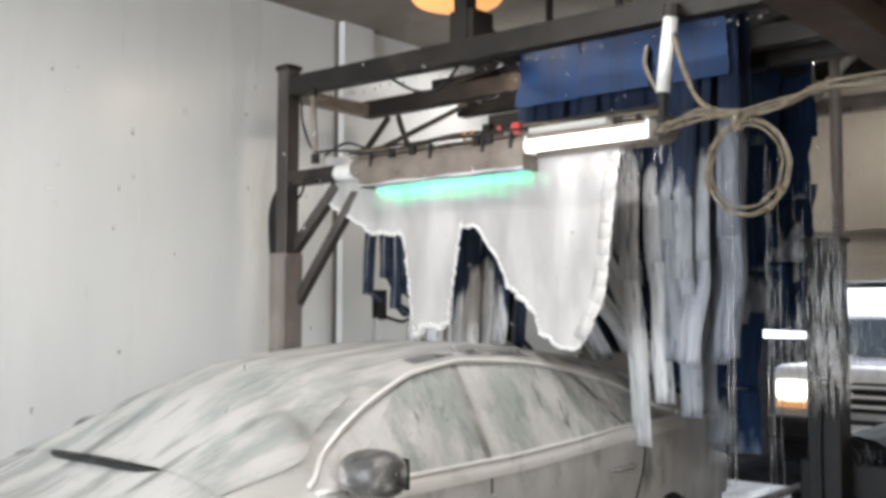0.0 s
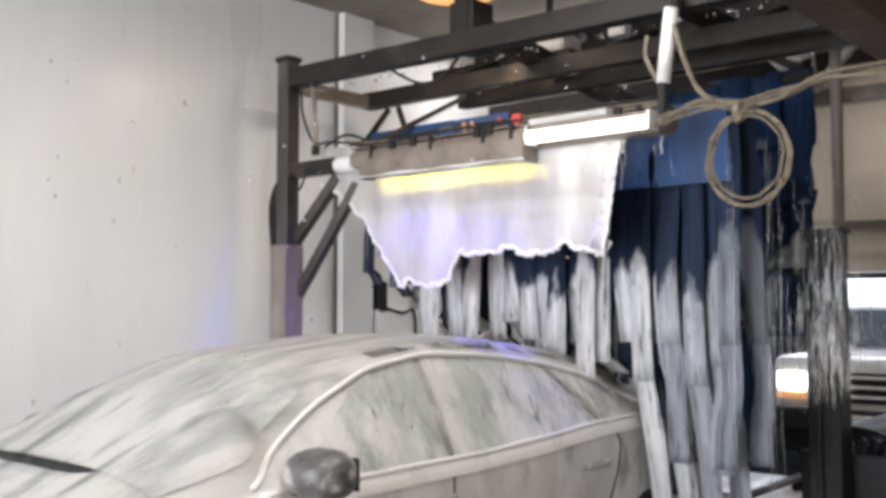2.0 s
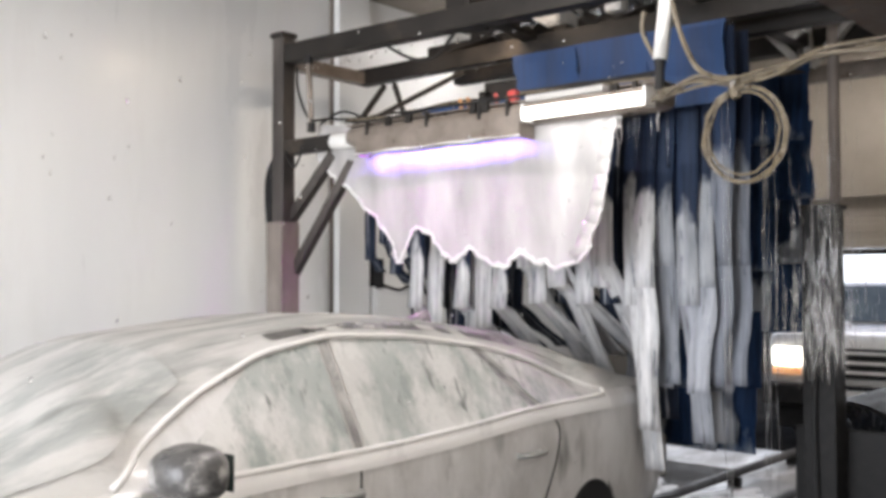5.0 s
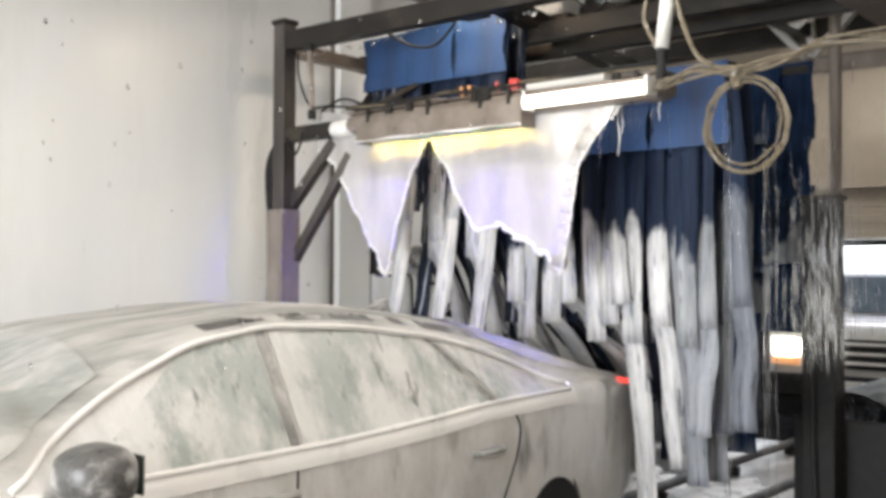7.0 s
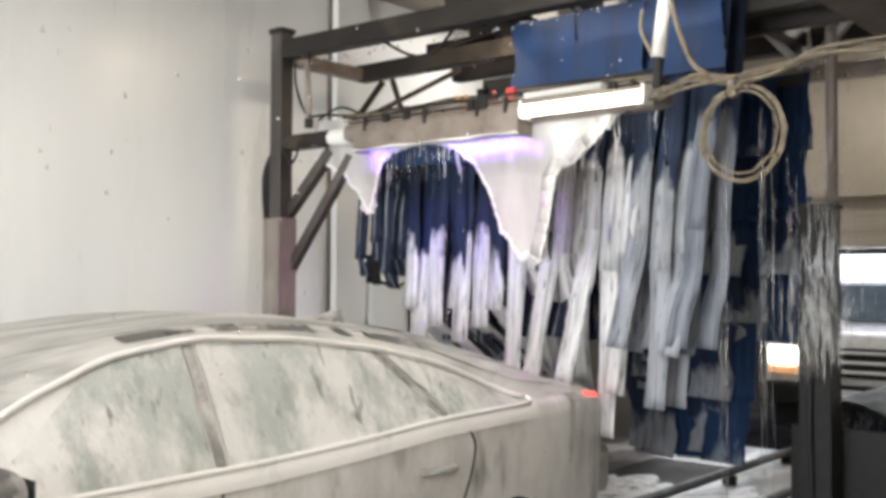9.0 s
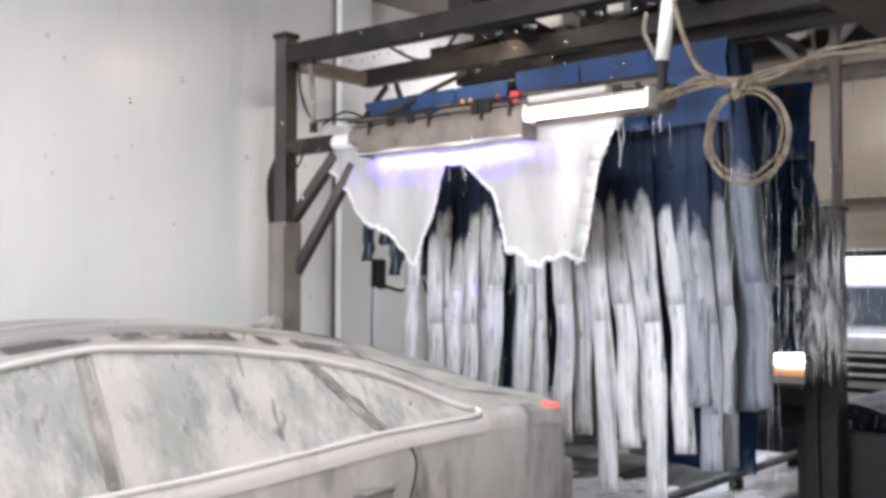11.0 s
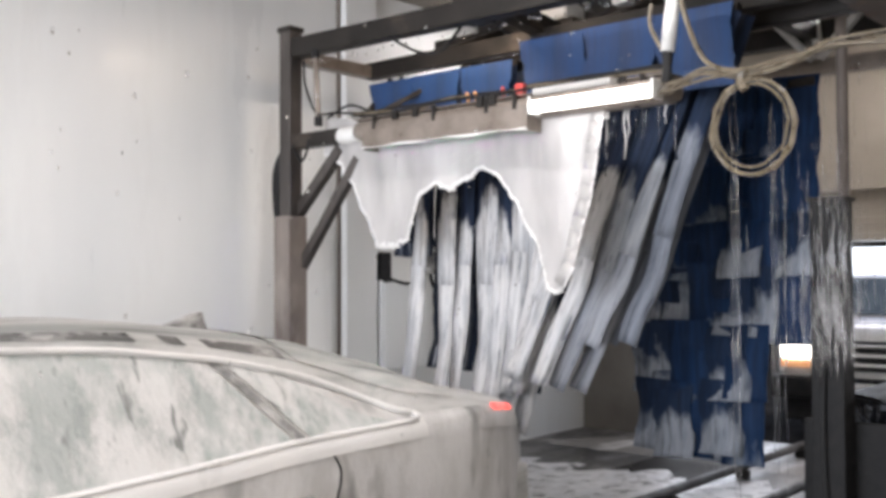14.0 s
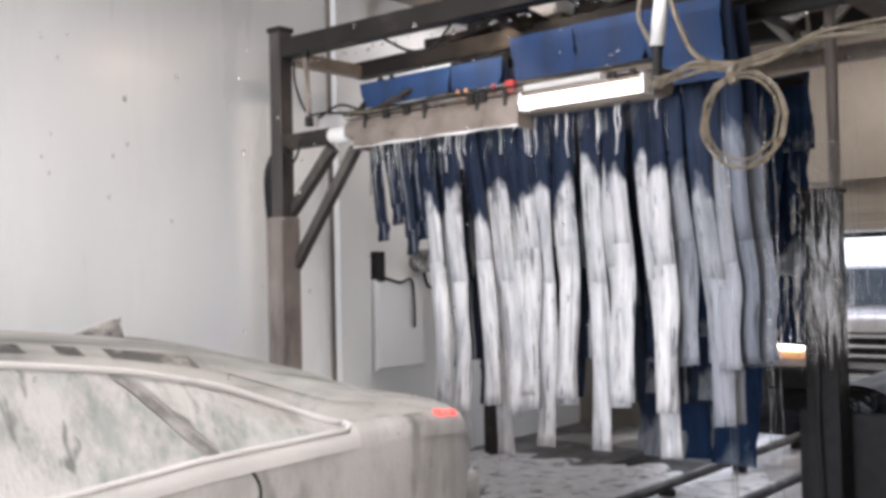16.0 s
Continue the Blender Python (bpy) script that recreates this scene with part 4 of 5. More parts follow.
def build_machinery():
    rail = thing("guide_beam", pose(0, 0, 0), "rusty dark steel beam running along the bay overhead", "beam")
    steel_bar("beam", (1.0, 1.40, 2.86), (8.9, 1.40, 2.86), 0.22, rail, 0.12, RUST)
    steel_bar("flange", (1.0, 1.40, 2.94), (8.9, 1.40, 2.94), 0.3, rail, 0.03, RUST)
    for x in (2.0, 5.0, 8.0):
        steel_bar("hanger", (x, 1.40, 2.95), (x, 1.40, 3.96), 0.06, rail)
    arch = thing("rear_arch", pose(7.0, 0, 0), "grey steel arch deeper in the bay", "wash arch")
    for y in (1.7, 5.4):
        steel_bar("post", (0, y, 0), (0, y, 3.3), 0.14, arch)
    steel_bar("beam", (0, 1.0, 3.3), (0, 5.4, 3.3), 0.14, arch)
    steel_bar("beam", (0, 1.0, 3.05), (0, 5.4, 3.05), 0.1, arch, mat=GALV)
    for a, b in (((-0.1, 2.55, 3.1), (-0.1, 2.95, 3.55)), ((-0.1, 2.5, 3.1), (-0.1, 2.55, 3.6)), ((-0.1, 2.5, 3.1), (-0.1, 2.1, 3.5)), ((-0.1, 2.1, 3.5), (-0.1, 2.7, 3.62))):
        steel_bar("bracket", a, b, 0.07, arch, 0.05, WHITE, "white bracket")
    for k, (y, z, w) in enumerate(((2.3, 3.42, 1.0), (2.2, 3.2, 0.9), (2.4, 3.65, 1.2))):
        steel_bar("rail", (0.3 + 0.3 * k, y - w, z), (0.3 + 0.3 * k, y + w, z), 0.06, arch, 0.09, GALV, "grey rail")
    for x, y, z, w, d, h, low in ((5.75, 3.93, 3.43, 0.42, 0.3, 0.16, True), (5.6, 3.28, 3.42, 0.12, 0.1, 0.14, False), (5.9, 2.95, 3.5, 0.2, 0.16, 0.1, False)):
        jb = thing("junction_box", pose(x, y, z), "pale junction box hung between the beams", "junction box", "boxes between the beams")
        boxed("body", (-d / 2, -w / 2, -h / 2, d / 2, w / 2, h / 2), WHITE, jb, "", 0.01)
        boxed("lid", (-d / 2 - 0.012, -w / 2 + 0.015, -h / 2 + 0.015, -d / 2 - 0.001, w / 2 - 0.015, h / 2 - 0.015), WHITE, jb, "", 0.004)
        steel_bar("hanger", (0, 0, h / 2), (0, 0, 3.96 - z), 0.04, jb)
        if low:
            boxed("tray", (-d / 2, -w / 2 - 0.05, -h / 2 - 0.12, d / 2, w / 2 + 0.05, -h / 2 - 0.002), STEEL, jb, "dark tray", 0.01)
        part("cable", tube(bmesh.new(), smooth_line([(0, w / 2, 0), (0.02, w / 2 + 0.12, -0.1), (0, w / 2 + 0.3, 0.02), (0, w / 2 + 0.5, 0.2)]), 0.01, 6), BLACK, jb)
    # boxes and cable on the far wall beside the pilaster
    cab = thing("control_cabinet", pose(6.12, 5.8, 1.15), "pale wall cabinet with a cable", "cabinet")
    boxed("body", (-0.28, -0.10, -0.33, 0.30, -0.001, 0.42), WALL, cab, "", 0.01)
    boxed("door", (-0.26, -0.118, -0.31, 0.28, -0.102, 0.40), WALL, cab, "", 0.006)
    box1 = thing("switch_box", pose(5.90, 5.72, 1.66), "black switch box beside the pilaster", "switch box")
    boxed("body", (-0.05, -0.02, -0.12, 0.06, 0.079, 0.14), BLACK, box1, "", 0.01)
    part("cable", tube(bmesh.new(), smooth_line([(0.05, -0.02, -0.08), (0.2, -0.05, -0.12), (0.34, -0.05, -0.1), (0.36, -0.06, -0.3), (0.36, -0.06, -0.5)]), 0.012, 6), BLACK, box1)
    reel = thing("hose_reel", pose(6.45, 5.66, 1.72), "small dark hose reel on the wall", "hose reel")
    part("drum", tube(bmesh.new(), [(0, -0.04, 0), (0, 0.13, 0)], 0.1, 16), DARKFOAM, reel)
    part("hose", tube(bmesh.new(), smooth_line([(0.1, 0, 0.0), (0.2, 0, 0.25), (0.22, 0, 0.0), (0.15, 0, -0.2), (0.0, 0, -0.22), (-0.06, 0, -0.1)]), 0.015, 6), BLACK, reel)
    lane = thing("lane_post", pose(6.0, 2.12, 0), "dark wet steel post beside the conveyor lane", "post")
    steel_bar("post", (0, 0, 0), (0, 0, 2.04), 0.19, lane, mat=BLACK)
    boxed("cap", (-0.11, -0.11, 2.035, 0.11, 0.11, 2.06), STEEL, lane)
    boxed("foot_plate", (-0.16, -0.16, 0, 0.16, 0.16, 0.02), STEEL, lane)
    part("pipe", tube(bmesh.new(), [(0.05, -0.06, 2.05), (0.05, -0.06, 3.96)], 0.035, 10), SLEEVE, lane, "brownish vertical pipe", True)
    part("cable", tube(bmesh.new(), smooth_line([(-0.11, 0.0, 0.1), (-0.12, 0.02, 0.8), (-0.115, -0.01, 1.5), (-0.11, 0.0, 2.0)]), 0.015, 6), BLACK, lane)
    # low rotary brush for the sills, made up to hide the bright floor
    sill = thing("added_dark_brush", pose(7.05, 2.05, 0), "low dark rotary brush beside the conveyor lane, added to darken the floor", "wash brush")
    boxed("base", (-0.90, -0.30, 0, 0.90, 0.28, 0.10), BLACK, sill)
    for x in (-0.93, 0.87):
        boxed("end_plate", (x, -0.34, 0, x + 0.04, 0.30, 0.72), BLACK, sill, "", 0.015)
    cover = bmesh.new()
    ang = np.linspace(math.radians(60), math.radians(185), 12)
    for r in (0.40, 0.42):
        for p, q in zip(ang, ang[1:]):
            cover.faces.new([cover.verts.new((x, r * math.cos(g), 0.46 + r * math.sin(g))) for x, g in ((-0.87, p), (0.87, p), (0.87, q), (-0.87, q))])
    part("cover", cover, BLACK, sill, "dark curved cover")
    roll = bmesh.new()
    rnd = random.Random(5)
    tube(roll, [(-0.87, 0, 0), (0.87, 0, 0)], 0.08, 12)
    for k in range(300):
        x, g, r = rnd.uniform(-0.85, 0.85), rnd.uniform(0, 6.283), rnd.uniform(0.28, 0.37)
        c, s, w = math.cos(g), math.sin(g), 0.02
        roll.faces.new([roll.verts.new((x + dx, rr * c, rr * s)) for dx, rr in ((-w, 0.07), (w, 0.07), (w + 0.02, r), (-w + 0.02, r))])
    bristles = part("bristle_roll", roll, NAVY, sill, "dark blue bristle roll")
    bristles.location = (0, 0, 0.46)
    SILL.append(bristles)
    # conveyor guide rails and drain grate on the floor
    guide = thing("conveyor_rail", pose(0, 0, 0), "wet steel wheel guide rails on the floor", "rail")
    for y in (2.72, 3.36):
        part("rail", tube(bmesh.new(), [(-4.9, y, 0.1), (8.9, y, 0.1)], 0.035, 8), STEEL, guide, "", True)
        for x in np.arange(-4.5, 8.9, 1.2):
            boxed("bracket", (x - 0.03, y - 0.05, 0, x + 0.03, y + 0.05, 0.07), STEEL, guide)
    grate = thing("floor_grate", pose(0, 0, 0), "dark steel drain grate along the floor", "grate", kind="structure")
    for k in range(46):
        x = 4.5 + k * 0.08
        boxed("bar", (x, 3.55, 0.001, x + 0.03, 4.35, 0.008), STEEL, grate, "", 0.0)


def build_floor_foam():
    """Foam left lying on the floor where the cars pass."""
    rnd = random.Random(31)
    bm = bmesh.new()
    for _ in range(150):
        cx, cy, r0 = rnd.uniform(3.4, 6.9), rnd.uniform(2.5, 5.5), rnd.uniform(0.08, 0.42)
        ph = [rnd.uniform(0, 6.3) for _ in range(3)]
        rings = []
        for f, z in ((1.0, 0.004), (0.9, 0.014), (0.45, 0.022)):
            ring = []
            for k in range(22):
                g = k * 2 * math.pi / 22
                r = r0 * f * (1 + 0.3 * math.sin(2 * g + ph[0]) + 0.2 * math.sin(3 * g + ph[1]) + 0.12 * math.sin(7 * g + ph[2]))
                ring.append(bm.verts.new((cx + 1.7 * r * math.cos(g), cy + 0.7 * r * math.sin(g), z + 0.002 * rnd.random())))
            rings.append(ring)
        for p, q in zip(rings, rings[1:]):
            for k in range(22):
                bm.faces.new((p[k], p[(k + 1) % 22], q[(k + 1) % 22], q[k]))
        bm.faces.new(rings[-1])
    tagged(mesh_ob("floor_foam", bm, FLOORFOAM, True), "flat patches of grey-white foam on the wet floor", "foam", kind="stuff")


def build_water():
    """Water running off the arch in thin threads, and off the guide beam beside the near post."""
    rnd = random.Random(21)

    def threads(name, label, count, place, top, low, thick):
        bm = bmesh.new()
        for _ in range(count):
            x, y = place()
            z1, z0 = top(), low()
            n = max(4, int((z1 - z0) / 0.07))
            r0 = rnd.uniform(*thick)
            pts = [(x + 0.004 * math.sin(k * 1.3 + x * 90), y + 0.004 * math.sin(k * 0.9 + y * 70), z1 + (z0 - z1) * k / n) for k in range(n + 1)]
            tube(bm, pts, [r0 * (0.35 + rnd.random() * (1.4 if rnd.random() < 0.3 else 0.6)) for _ in pts], 5)
        return tagged(mesh_ob(name, bm, WATER, True), label, "water", kind="stuff")

    threads("trough_drips", "thin threads of water dripping from the trough", 70, lambda: (4.63 + rnd.uniform(0, 0.02), rnd.uniform(2.4, 4.6)), lambda: 2.5, lambda: 2.5 - rnd.uniform(0.06, 0.42), (0.003, 0.006))
    strands = bmesh.new()
    for _ in range(26):
        y, ln, n = rnd.uniform(2.45, 4.6), rnd.uniform(0.05, 0.3), 6
        tube(strands, [(4.66 + 0.004 * math.sin(k + y * 40), y + 0.006 * math.sin(k * 1.4 + y * 9), 2.5 - ln * k / n) for k in range(n + 1)], [0.0045 * (1 - 0.6 * k / n) + 0.002 * rnd.random() for k in range(n + 1)], 5)
    tagged(mesh_ob("foam_strands", strands, RIM, True), "white foam strands hanging under the trough", "foam", kind="stuff")
    beads = bmesh.new()

    def bead(x, y, z, r):
        tube(beads, [(x, y, z), (x, y, z - 0.5 * r), (x, y, z - 1.4 * r), (x, y, z - 2.2 * r), (x, y, z - 2.6 * r)], [0.4 * r, 0.7 * r, r, 0.75 * r, 0.2 * r], 8)

    for _ in range(70):
        y = rnd.uniform(1.6, 5.1)
        bead(4.53 + rnd.uniform(-0.05, 0.05), y, 3.13 - 0.012 * (5.2 - y) - 0.058, rnd.uniform(0.004, 0.009))
    for _ in range(60):
        bead(4.44 + rnd.uniform(-0.02, 0.0), rnd.uniform(2.4, 4.6), 2.505, rnd.uniform(0.003, 0.007))
    for _ in range(40):
        bead(5.3 + rnd.uniform(-0.04, 0.04), rnd.uniform(1.6, 5.1), 3.08, rnd.uniform(0.004, 0.008))
    tagged(mesh_ob("water_beads", beads, WATER, True), "clear water beads hanging under the beams", "water", kind="stuff")
    threads("water_threads", "water streaming down beside the dark post", 8, lambda: (4.36 + rnd.uniform(-0.05, 0.05), 1.68 + 0.42 * rnd.random()), lambda: rnd.uniform(2.3, 2.5), lambda: 0.0, (0.001, 0.002))

    # broken water threads near the camera, in place of streaks on an unbuilt window
    fall = bmesh.new()
    for _ in range(420):
        s = rnd.gauss(0.62, 0.10)
        x, y, z = 1.17 + s, 0.60 + rnd.uniform(0, 0.06), 1.50 + abs(rnd.gauss(0, 0.17))
        ln, r = rnd.uniform(0.015, 0.10), rnd.uniform(0.00018, 0.0005)
        n = 5
        tube(fall, [(x + 0.0012 * math.sin(k * 1.4 + z * 50), y, z - ln * k / n) for k in range(n + 1)], [r * q * rnd.uniform(0.7, 1.2) for q in (0.3, 0.6, 0.8, 1.0, 1.25, 0.4)], 6)
    for _ in range(60):
        g, r = math.radians(rnd.uniform(30, 63)), rnd.uniform(0.0005, 0.0014)
        x, y = 0.62 / math.tan(g), 0.62
        z = 1.62 + math.hypot(x, y) * rnd.uniform(-0.2, 0.24)
        tube(fall, [(x, y, z), (x, y, z - 0.6 * r), (x, y, z - 1.5 * r), (x, y, z - 2.4 * r), (x, y, z - 2.9 * r)], [0.4 * r, 0.8 * r, r, 0.7 * r, 0.2 * r], 8)
    tagged(mesh_ob("window_streaks", fall, WATER, True), "broken clear threads of water standing in for streaks on a window", "water", kind="stuff")


build_shell()
build_lights()
ARCH, DRUM = build_arch()
build_hoses()
CURTAIN, FILMS = build_foam()
MITTERS = [(*build_mitter(5.10, 2.27, 3.69, "blue and white cloth curtain, foamy, over the near wheel track", 1, 0.45), 5.10),
           (*build_mitter(5.10, 3.75, 5.02, "blue and white cloth curtain, foamy, beside the white wall", 50, 0.37), 5.10)]
FLAP_UNIT, FLAPS = build_flap_curtain(6.40, 2.34, 3.60)
CAR = build_car()
build_truck()
build_machinery()
build_water()
build_floor_foam()

CAR_X = ((0, 4.226), (0.5, 4.146), (1, 4.077), (1.5, 4.007), (2, 3.938), (2.5, 3.855), (3, 3.759), (3.5, 3.659), (4, 3.560), (6.5, 3.085), (7, 3.013), (7.5, 2.941), (8, 2.866), (8.5, 2.775), (9, 2.672),
         (11.5, 2.116), (12, 2.036), (12.5, 1.961), (13, 1.887), (13.5, 1.805), (14, 1.715), (14.5, 1.622), (15, 1.525), (15.5, 1.420), (16, 1.316))
# length of the foam film in metres at twenty places from the far post to the near end, time by time
FOAM = []


def foam_at(t, *lengths):
    FOAM.append((t, *lengths))


foam_at(0, 0.1, 0.19, 0.26, 0.32, 0.37, 0.39, 0.4, 0.99, 0.99, 0.96, 0.36, 0.4, 0.53, 0.73, 0.87, 1, 1.08, 1.09, 0.82, 0)
foam_at(0.5, 0.1, 0.15, 0.22, 0.28, 0.36, 0.46, 0.55, 0.64, 0.69, 0.7, 0.53, 0.53, 0.93, 0.87, 0.86, 0.88, 0.94, 0.92, 0.25, 0)
foam_at(1, 0.09, 0.14, 0.22, 0.33, 0.53, 0.66, 0.76, 0.82, 0.6, 0.61, 0.64, 0.69, 0.55, 0.55, 0.57, 0.65, 0.67, 0.62, 0, 0)
foam_at(1.5, 0.09, 0.2, 0.29, 0.38, 0.46, 0.53, 0.6, 0.6, 0.51, 0.55, 0.56, 0.54, 0.51, 0.49, 0.46, 0.43, 0.48, 0.54, 0.49, 0)
foam_at(2, 0.08, 0.14, 0.22, 0.31, 0.49, 0.63, 0.75, 0.77, 0.77, 0.73, 0.59, 0.58, 0.58, 0.58, 0.59, 0.6, 0.57, 0.57, 0.62, 0)
foam_at(2.5, 0.09, 0.16, 0.26, 0.37, 0.53, 0.73, 0.78, 0.85, 0.89, 0.88, 0.83, 0.8, 0.78, 0.77, 0.76, 0.76, 0.77, 0.78, 0.75, 0)
foam_at(3, 0.06, 0.14, 0.25, 0.51, 0.73, 0.75, 0.81, 0.89, 0.76, 0.9, 0.88, 0.92, 0.98, 0.96, 0.93, 0.9, 0.93, 1.02, 0.8, 0)
foam_at(3.5, 0, 0.19, 0.28, 0.46, 0.64, 0.86, 0.9, 0.77, 0.83, 0.88, 0.87, 0.81, 0.76, 0.77, 0.81, 0.83, 0.82, 0.69, 0.49, 0)
foam_at(4, 0, 0.13, 0.2, 0.26, 0.33, 0.36, 0.73, 0.78, 0.82, 0.83, 0.81, 0.78, 0.77, 0.76, 0.76, 0.8, 0.83, 0.82, 0.55, 0)
foam_at(6.5, 0.13, 0.25, 0.35, 0.47, 0.61, 0.88, 0.79, 0.25, 0.25, 0.55, 0.63, 0.63, 0.8, 0.8, 0.74, 0.74, 0.77, 0.8, 0.56, 0)
foam_at(7, 0.09, 0.18, 0.34, 0.54, 0.74, 0.91, 0.56, 0.26, 0.06, 0.24, 0.47, 0.64, 0.64, 0.67, 0.71, 0.79, 0.93, 0.3, 0.15, 0)
foam_at(7.5, 0.09, 0.19, 0.34, 0.55, 0.81, 0.95, 0.1, 0.06, 0.06, 0.07, 0.27, 0.57, 0.77, 0.85, 0.84, 0.64, 0.46, 0.42, 0, 0)
foam_at(8, 0.12, 0.29, 0.41, 0.52, 0.57, 0.56, 0.31, 0.07, 0.1, 0.18, 0.28, 0.43, 0.53, 0.74, 0.86, 0.85, 0.73, 0.47, 0.4, 0)
foam_at(8.5, 0.08, 0.14, 0.23, 0.34, 0.47, 0.6, 0.07, 0.06, 0.07, 0.09, 0.55, 0.65, 0.83, 0.89, 0.92, 0.94, 0.93, 0.41, 0, 0)
foam_at(9, 0.09, 0.14, 0.2, 0.31, 0.45, 0.15, 0.08, 0.06, 0.06, 0.07, 0.11, 0.2, 0.36, 0.63, 0.77, 0.8, 0.29, 0.24, 0.15, 0)
foam_at(11.5, 0.09, 0.18, 0.31, 0.48, 0.57, 0.67, 0.8, 0.97, 0.63, 0.2, 0.2, 0.27, 0.36, 0.74, 0.76, 0.77, 0.87, 0.91, 0.25, 0)
foam_at(12, 0.16, 0.29, 0.39, 0.47, 0.55, 0.64, 0.71, 0.78, 0.62, 0.42, 0.41, 0.42, 0.44, 0.47, 0.53, 0.61, 0.65, 0.64, 0.53, 0)
foam_at(12.5, 0.12, 0.19, 0.29, 0.51, 0.72, 0.87, 0.99, 0.64, 0.46, 0.5, 0.58, 0.59, 0.58, 0.59, 0.59, 0.74, 0.78, 0.78, 0.26, 0)
foam_at(13, 0.11, 0.2, 0.3, 0.41, 0.62, 0.88, 0.85, 0.8, 0.13, 0.07, 0.08, 0.15, 0.3, 0.48, 0.72, 0.84, 0.87, 0.79, 0.18, 0)
foam_at(13.5, 0.09, 0.18, 0.31, 0.43, 0.6, 0.69, 0.65, 0.34, 0.27, 0.23, 0.14, 0.1, 0.22, 0.4, 0.63, 0.79, 0.81, 0.57, 0, 0)
foam_at(14, 0.07, 0.13, 0.28, 0.5, 0.67, 0.72, 0.67, 0.37, 0.34, 0.37, 0.31, 0.27, 0.31, 0.45, 0.67, 0.97, 0.93, 0.58, 0, 0)
foam_at(14.5, 0.07, 0.12, 0.2, 0.31, 0.45, 0.63, 0.88, 0.08, 0.05, 0.05, 0.1, 0.26, 0.46, 0.66, 0.72, 0.86, 0.46, 0.1, 0, 0)
foam_at(15, 0.05, 0.08, 0.1, 0.31, 0.59, 0.71, 0.06, 0.04, 0.04, 0.04, 0.05, 0.06, 0.11, 0.28, 0.84, 0.44, 0.07, 0, 0, 0)
foam_at(15.4, *[0.0] * 20)
foam_at(16, *[0.0] * 20)
# the face of the colour drum that is turned to the film: 0 green, 1 blue, 2 yellow, 3 cyan, 4 magenta, 5 violet, -1.5 dark
COLOURS = ((0, 0), (0.25, 0), (0.5, -1.3), (0.7, 0.2), (0.88, 1), (1.1, 1), (1.4, 2), (1.8, 2), (2.1, 2), (2.35, 3), (2.6, 3), (2.8, 4), (3.6, 4), (3.9, 5), (4.2, 5), (6.3, 5), (6.55, 5), (6.7, 3.6), (6.9, 2), (7.1, 2), (7.4, 3), (8.2, 3), (8.4, 4), (8.7, 4), (8.9, 5), (9.2, 5), (10.0, 4), (10.6, 2.6), (11.1, 1), (11.9, 1), (12.2, 0), (12.5, -1.5), (16, -1.5))


# height of the top bars of the two cloth curtains
NEAR_Z = ((0, 3.32), (0.5, 3.23), (1, 2.82), (1.5, 2.71), (2.5, 2.67), (3, 2.73), (3.5, 3.03), (4, 3.28), (4.5, 3.3), (5, 2.99), (5.5, 2.75), (6.5, 2.69), (7.5, 2.73), (8, 2.99), (8.5, 3.14), (9, 3.17), (9.5, 3.08), (10.5, 2.8), (11.5, 2.99), (12, 3.04), (16, 3.04))
FAR_Z = ((0, 2.71), (1.5, 2.71), (2, 2.8), (2.5, 3.17), (3, 3.21), (3.5, 2.97), (4, 2.77), (5.5, 2.71), (6, 2.78), (6.5, 2.97), (7, 3.21), (7.5, 2.99), (8, 2.78), (9, 2.71), (10, 2.77), (11.5, 2.9), (12, 2.94), (16, 2.94))

DEEP_Z = ((0, 3.2), (0.5, 3.25), (1, 3.15), (2, 3.1), (3, 3.1), (4, 3.02), (6.5, 2.92), (9, 2.9), (11.5, 2.85), (14, 2.85), (16, 2.8))

# lean of the strips in degrees, their ends towards the white wall when positive
NEAR_LEAN = ((0, 0), (0.5, 14), (1, 26), (1.5, 26), (2, -8), (3, -14), (3.5, 0), (4, 0), (6.5, 0), (7, -14), (7.5, -12), (8, -8), (8.5, 4), (9, 24), (9.5, 10), (10.5, -8), (11.5, -4), (12, -5), (12.5, -2), (13, 4), (13.5, 13), (14, 21), (14.5, 15), (15, 0), (15.5, -3), (16, -5))
FAR_LEAN = ((0, 0), (3, 0), (7, 4), (7.5, 16), (8, 22), (8.5, 18), (9, 4), (9.5, -6), (10.5, 4), (11.5, -2), (12, 2), (12.5, 8), (13, 8), (13.5, 6), (14, 2), (14.5, -6), (15, -9), (15.5, -9), (16, -7))


def film_length(lengths, k, t):
    place = min(18.999, max(0, 19 * (k + 0.5) / FOAM_N))
    i = int(place)
    f = 0.5 - 0.5 * math.cos(math.pi * (place - i))
    length = lengths[i] + (lengths[i + 1] - lengths[i]) * (0.5 * f + 0.5 * (place - i))
    u = k * 44 / FOAM_N
    return min(1.08, max(0.004, length * (1 + 0.022 * math.sin(u * 0.93 + t * 1.3) + 0.014 * math.sin(u * 1.71 - t) + 0.010 * math.sin(u * 3.7 + 2 * math.sin(u * 0.6)))))


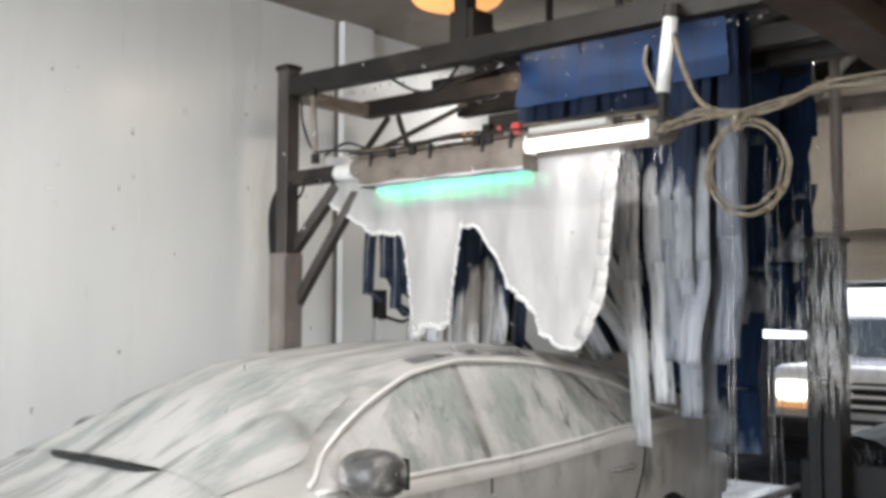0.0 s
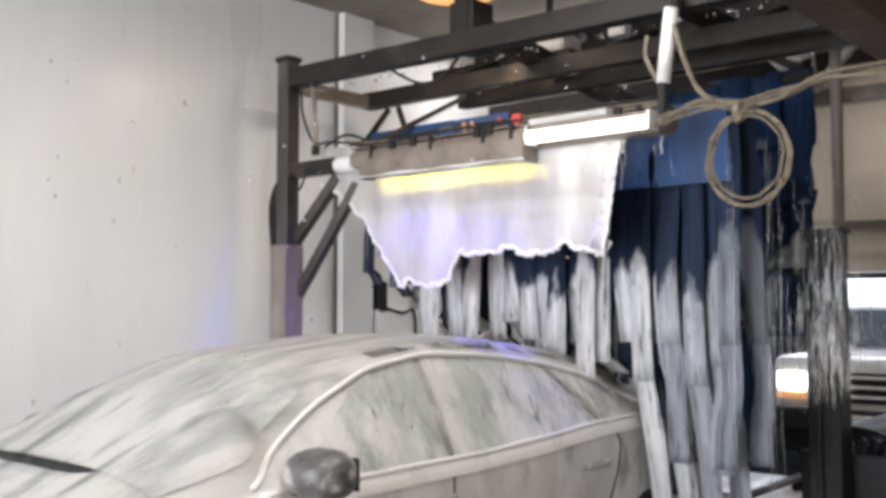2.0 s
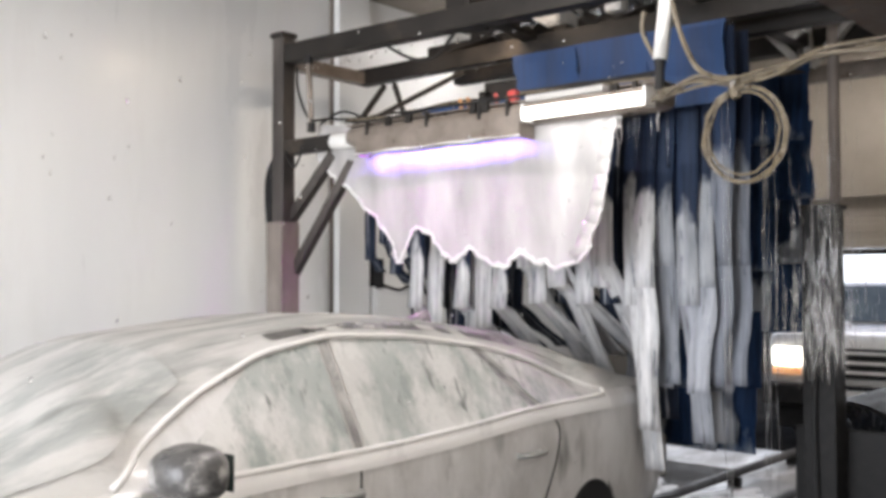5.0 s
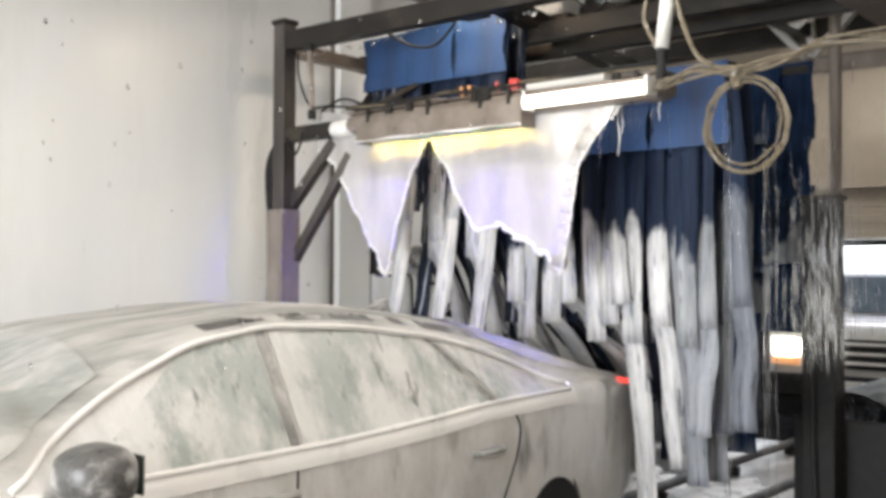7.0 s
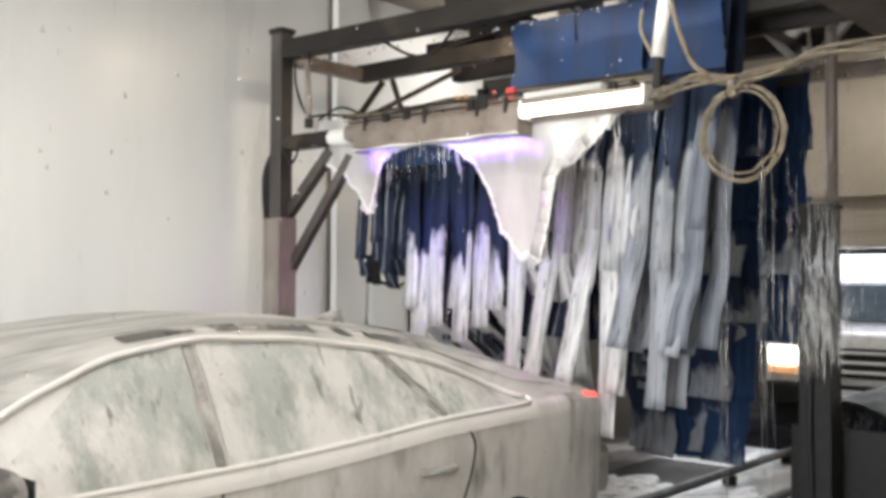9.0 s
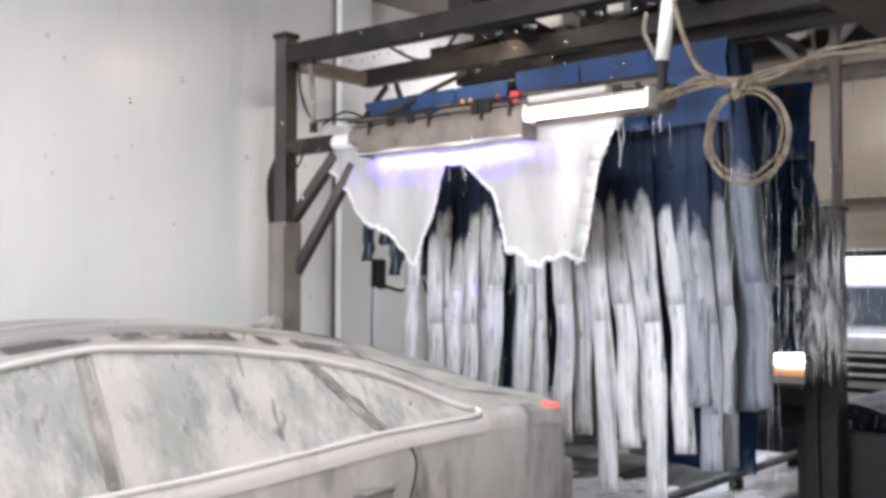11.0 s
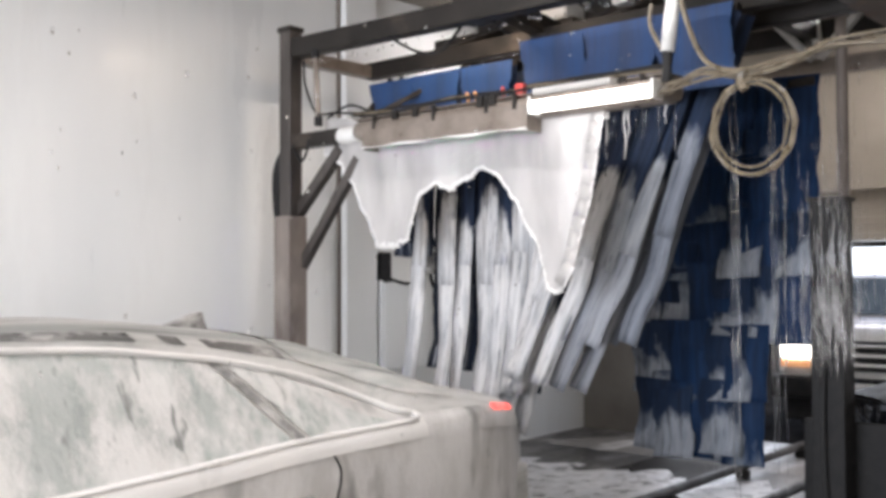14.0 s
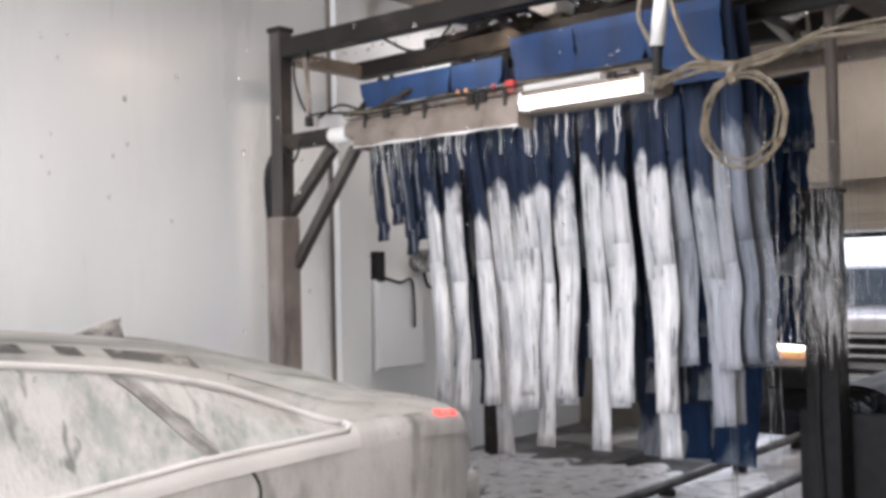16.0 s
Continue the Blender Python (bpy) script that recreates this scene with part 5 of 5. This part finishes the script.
def motions():
    walk(CAR, [(t, pose(x, 3.87, 0)) for t, x in CAR_X])
    ticks = [k * 0.5 for k in range(33)]
    for wheel in WHEELS:
        walk(wheel, [(t, pose(*wheel.location, 0, math.degrees((lerp_table(CAR_X, t) - 4.226) / 0.29), 0)) for t in ticks])
    for (unit, strips, x0), heights, leans in zip(MITTERS, (NEAR_Z, FAR_Z), (NEAR_LEAN, FAR_LEAN)):
        walk(unit, [(t, pose(x0, 0, lerp_table(heights, t))) for t in ticks])
        for s, e, loc, ph, hinge in strips:
            up, low = [], []
            for t in ticks:
                u = x0 - lerp_table(CAR_X, t)
                over = min(1, max(0, (2.9 - u) / 0.4)) * (1 if loc.y > 2.9 else 0.25 if loc.y > 2.5 else 0)
                beside = min(1, max(0, (2.9 - u) / 0.4))
                fan = min(1, max(0.15, (3.75 - loc.y) / 0.8)) if heights is NEAR_Z else 1
                sway = 4 * math.sin(2 * math.pi * t / 2.2 + ph * 0.3)
                room = lerp_table(heights, t) - hinge - lerp_table(ROOF, u + 0.5) - 0.03
                drape = min(64, math.degrees(math.acos(min(1, max(0, room / 1.05)))))
                up.append((t, pose(*loc, 1.5 * math.sin(t * 1.7 + ph) + lerp_table(leans, t) * (1 - 0.8 * beside) * fan, sway * (0.6 + 0.4 * over), 0)))
                low.append((t, pose(0, 0, -hinge, 0, -over * (drape + 5 * math.sin(t * 2 + ph)) + (1 - over) * sway * 0.1, 0)))
            walk(s, up)
            walk(e, low)
    walk(FLAP_UNIT, [(t, pose(6.40, 0, lerp_table(DEEP_Z, t))) for t in ticks])
    for f, loc, ph in FLAPS:
        walk(f, [(t, pose(*loc, 3 * math.sin(t * 1.9 + ph), 6 * math.sin(2 * math.pi * t / 2.4 + ph) - 3, 4 * math.sin(t + ph))) for t in ticks])
    walk(SILL[0], [(k * 0.25, pose(0, 0, 0.46, 75 * k, 0, 0)) for k in range(65)])
    walk(DRUM, [(t, pose(-0.06, 3.84, 2.462, 0, f * 45 + 45, 0)) for t, f in COLOURS])
    times, *spans = zip(*FOAM)
    side_rows = [[] for _ in FILM_SIDES]
    for t in [q * 0.25 for q in range(65)]:
        lengths = [float(np.interp(t, times, c)) for c in spans]
        profile = [film_length(lengths, k, t) for k in range(FOAM_N - 1, FOAM_N - 32, -1)]

        def edge_y(h):
            k = next((k for k, v in enumerate(profile) if v >= h), 0)
            back = 0 if k == 0 else (profile[k] - h) / max(1e-6, profile[k] - profile[k - 1])
            return FOAM_Y[FOAM_N - 1 - k] - FOAM_STEP * min(1, back)

        first_peak = next((v for v, w in zip(profile[3:], profile[4:]) if v > 0.15 and w < v), max(profile))
        for i, rows in enumerate(side_rows):
            h = min(0.06 + 0.085 * i, first_peak - 0.07)
            if h < 0.05:
                rows.append((t, pose(0.02, FOAM_Y[-8], 0.04)))
            else:
                lean = math.atan2(edge_y(h + 0.05) - edge_y(h - 0.04), 0.09)
                rows.append((t, pose(0.021 - 0.0008 * i, edge_y(h) - 0.02, -h, math.degrees(max(-0.8, min(0.8, lean))))))
    for f, rows in zip(FILM_SIDES, side_rows):
        walk(f, rows)
    for k, films in enumerate(FILMS):
        for j, film in enumerate(films):
            rows = []
            x, y = film.location.xy
            for t in [q * 0.25 for q in range(65)]:
                lengths = [float(np.interp(t, times, c)) for c in spans]
                c = k + (0.5 if j == FOAM_LAYERS else 0)
                length, slope = film_length(lengths, c, t), film_length(lengths, c + 0.5, t) - film_length(lengths, c - 0.5, t)
                if j >= FOAM_LAYERS - 1:
                    tilt = max(-1.3, min(1.3, math.atan(slope / FOAM_STEP))) if length > 0.1 else 0
                    rows.append((t, pose(x, y - 0.085 * math.sin(tilt), 0.085 * math.cos(tilt) - length, math.degrees(tilt))))
                else:
                    low = max(0.004, length - 0.006 - abs(slope) / 2)
                    rows.append((t, pose(x, y, 0.182 - low * (j + 1) / (FOAM_LAYERS - 1))))
            walk(film, rows)


motions()
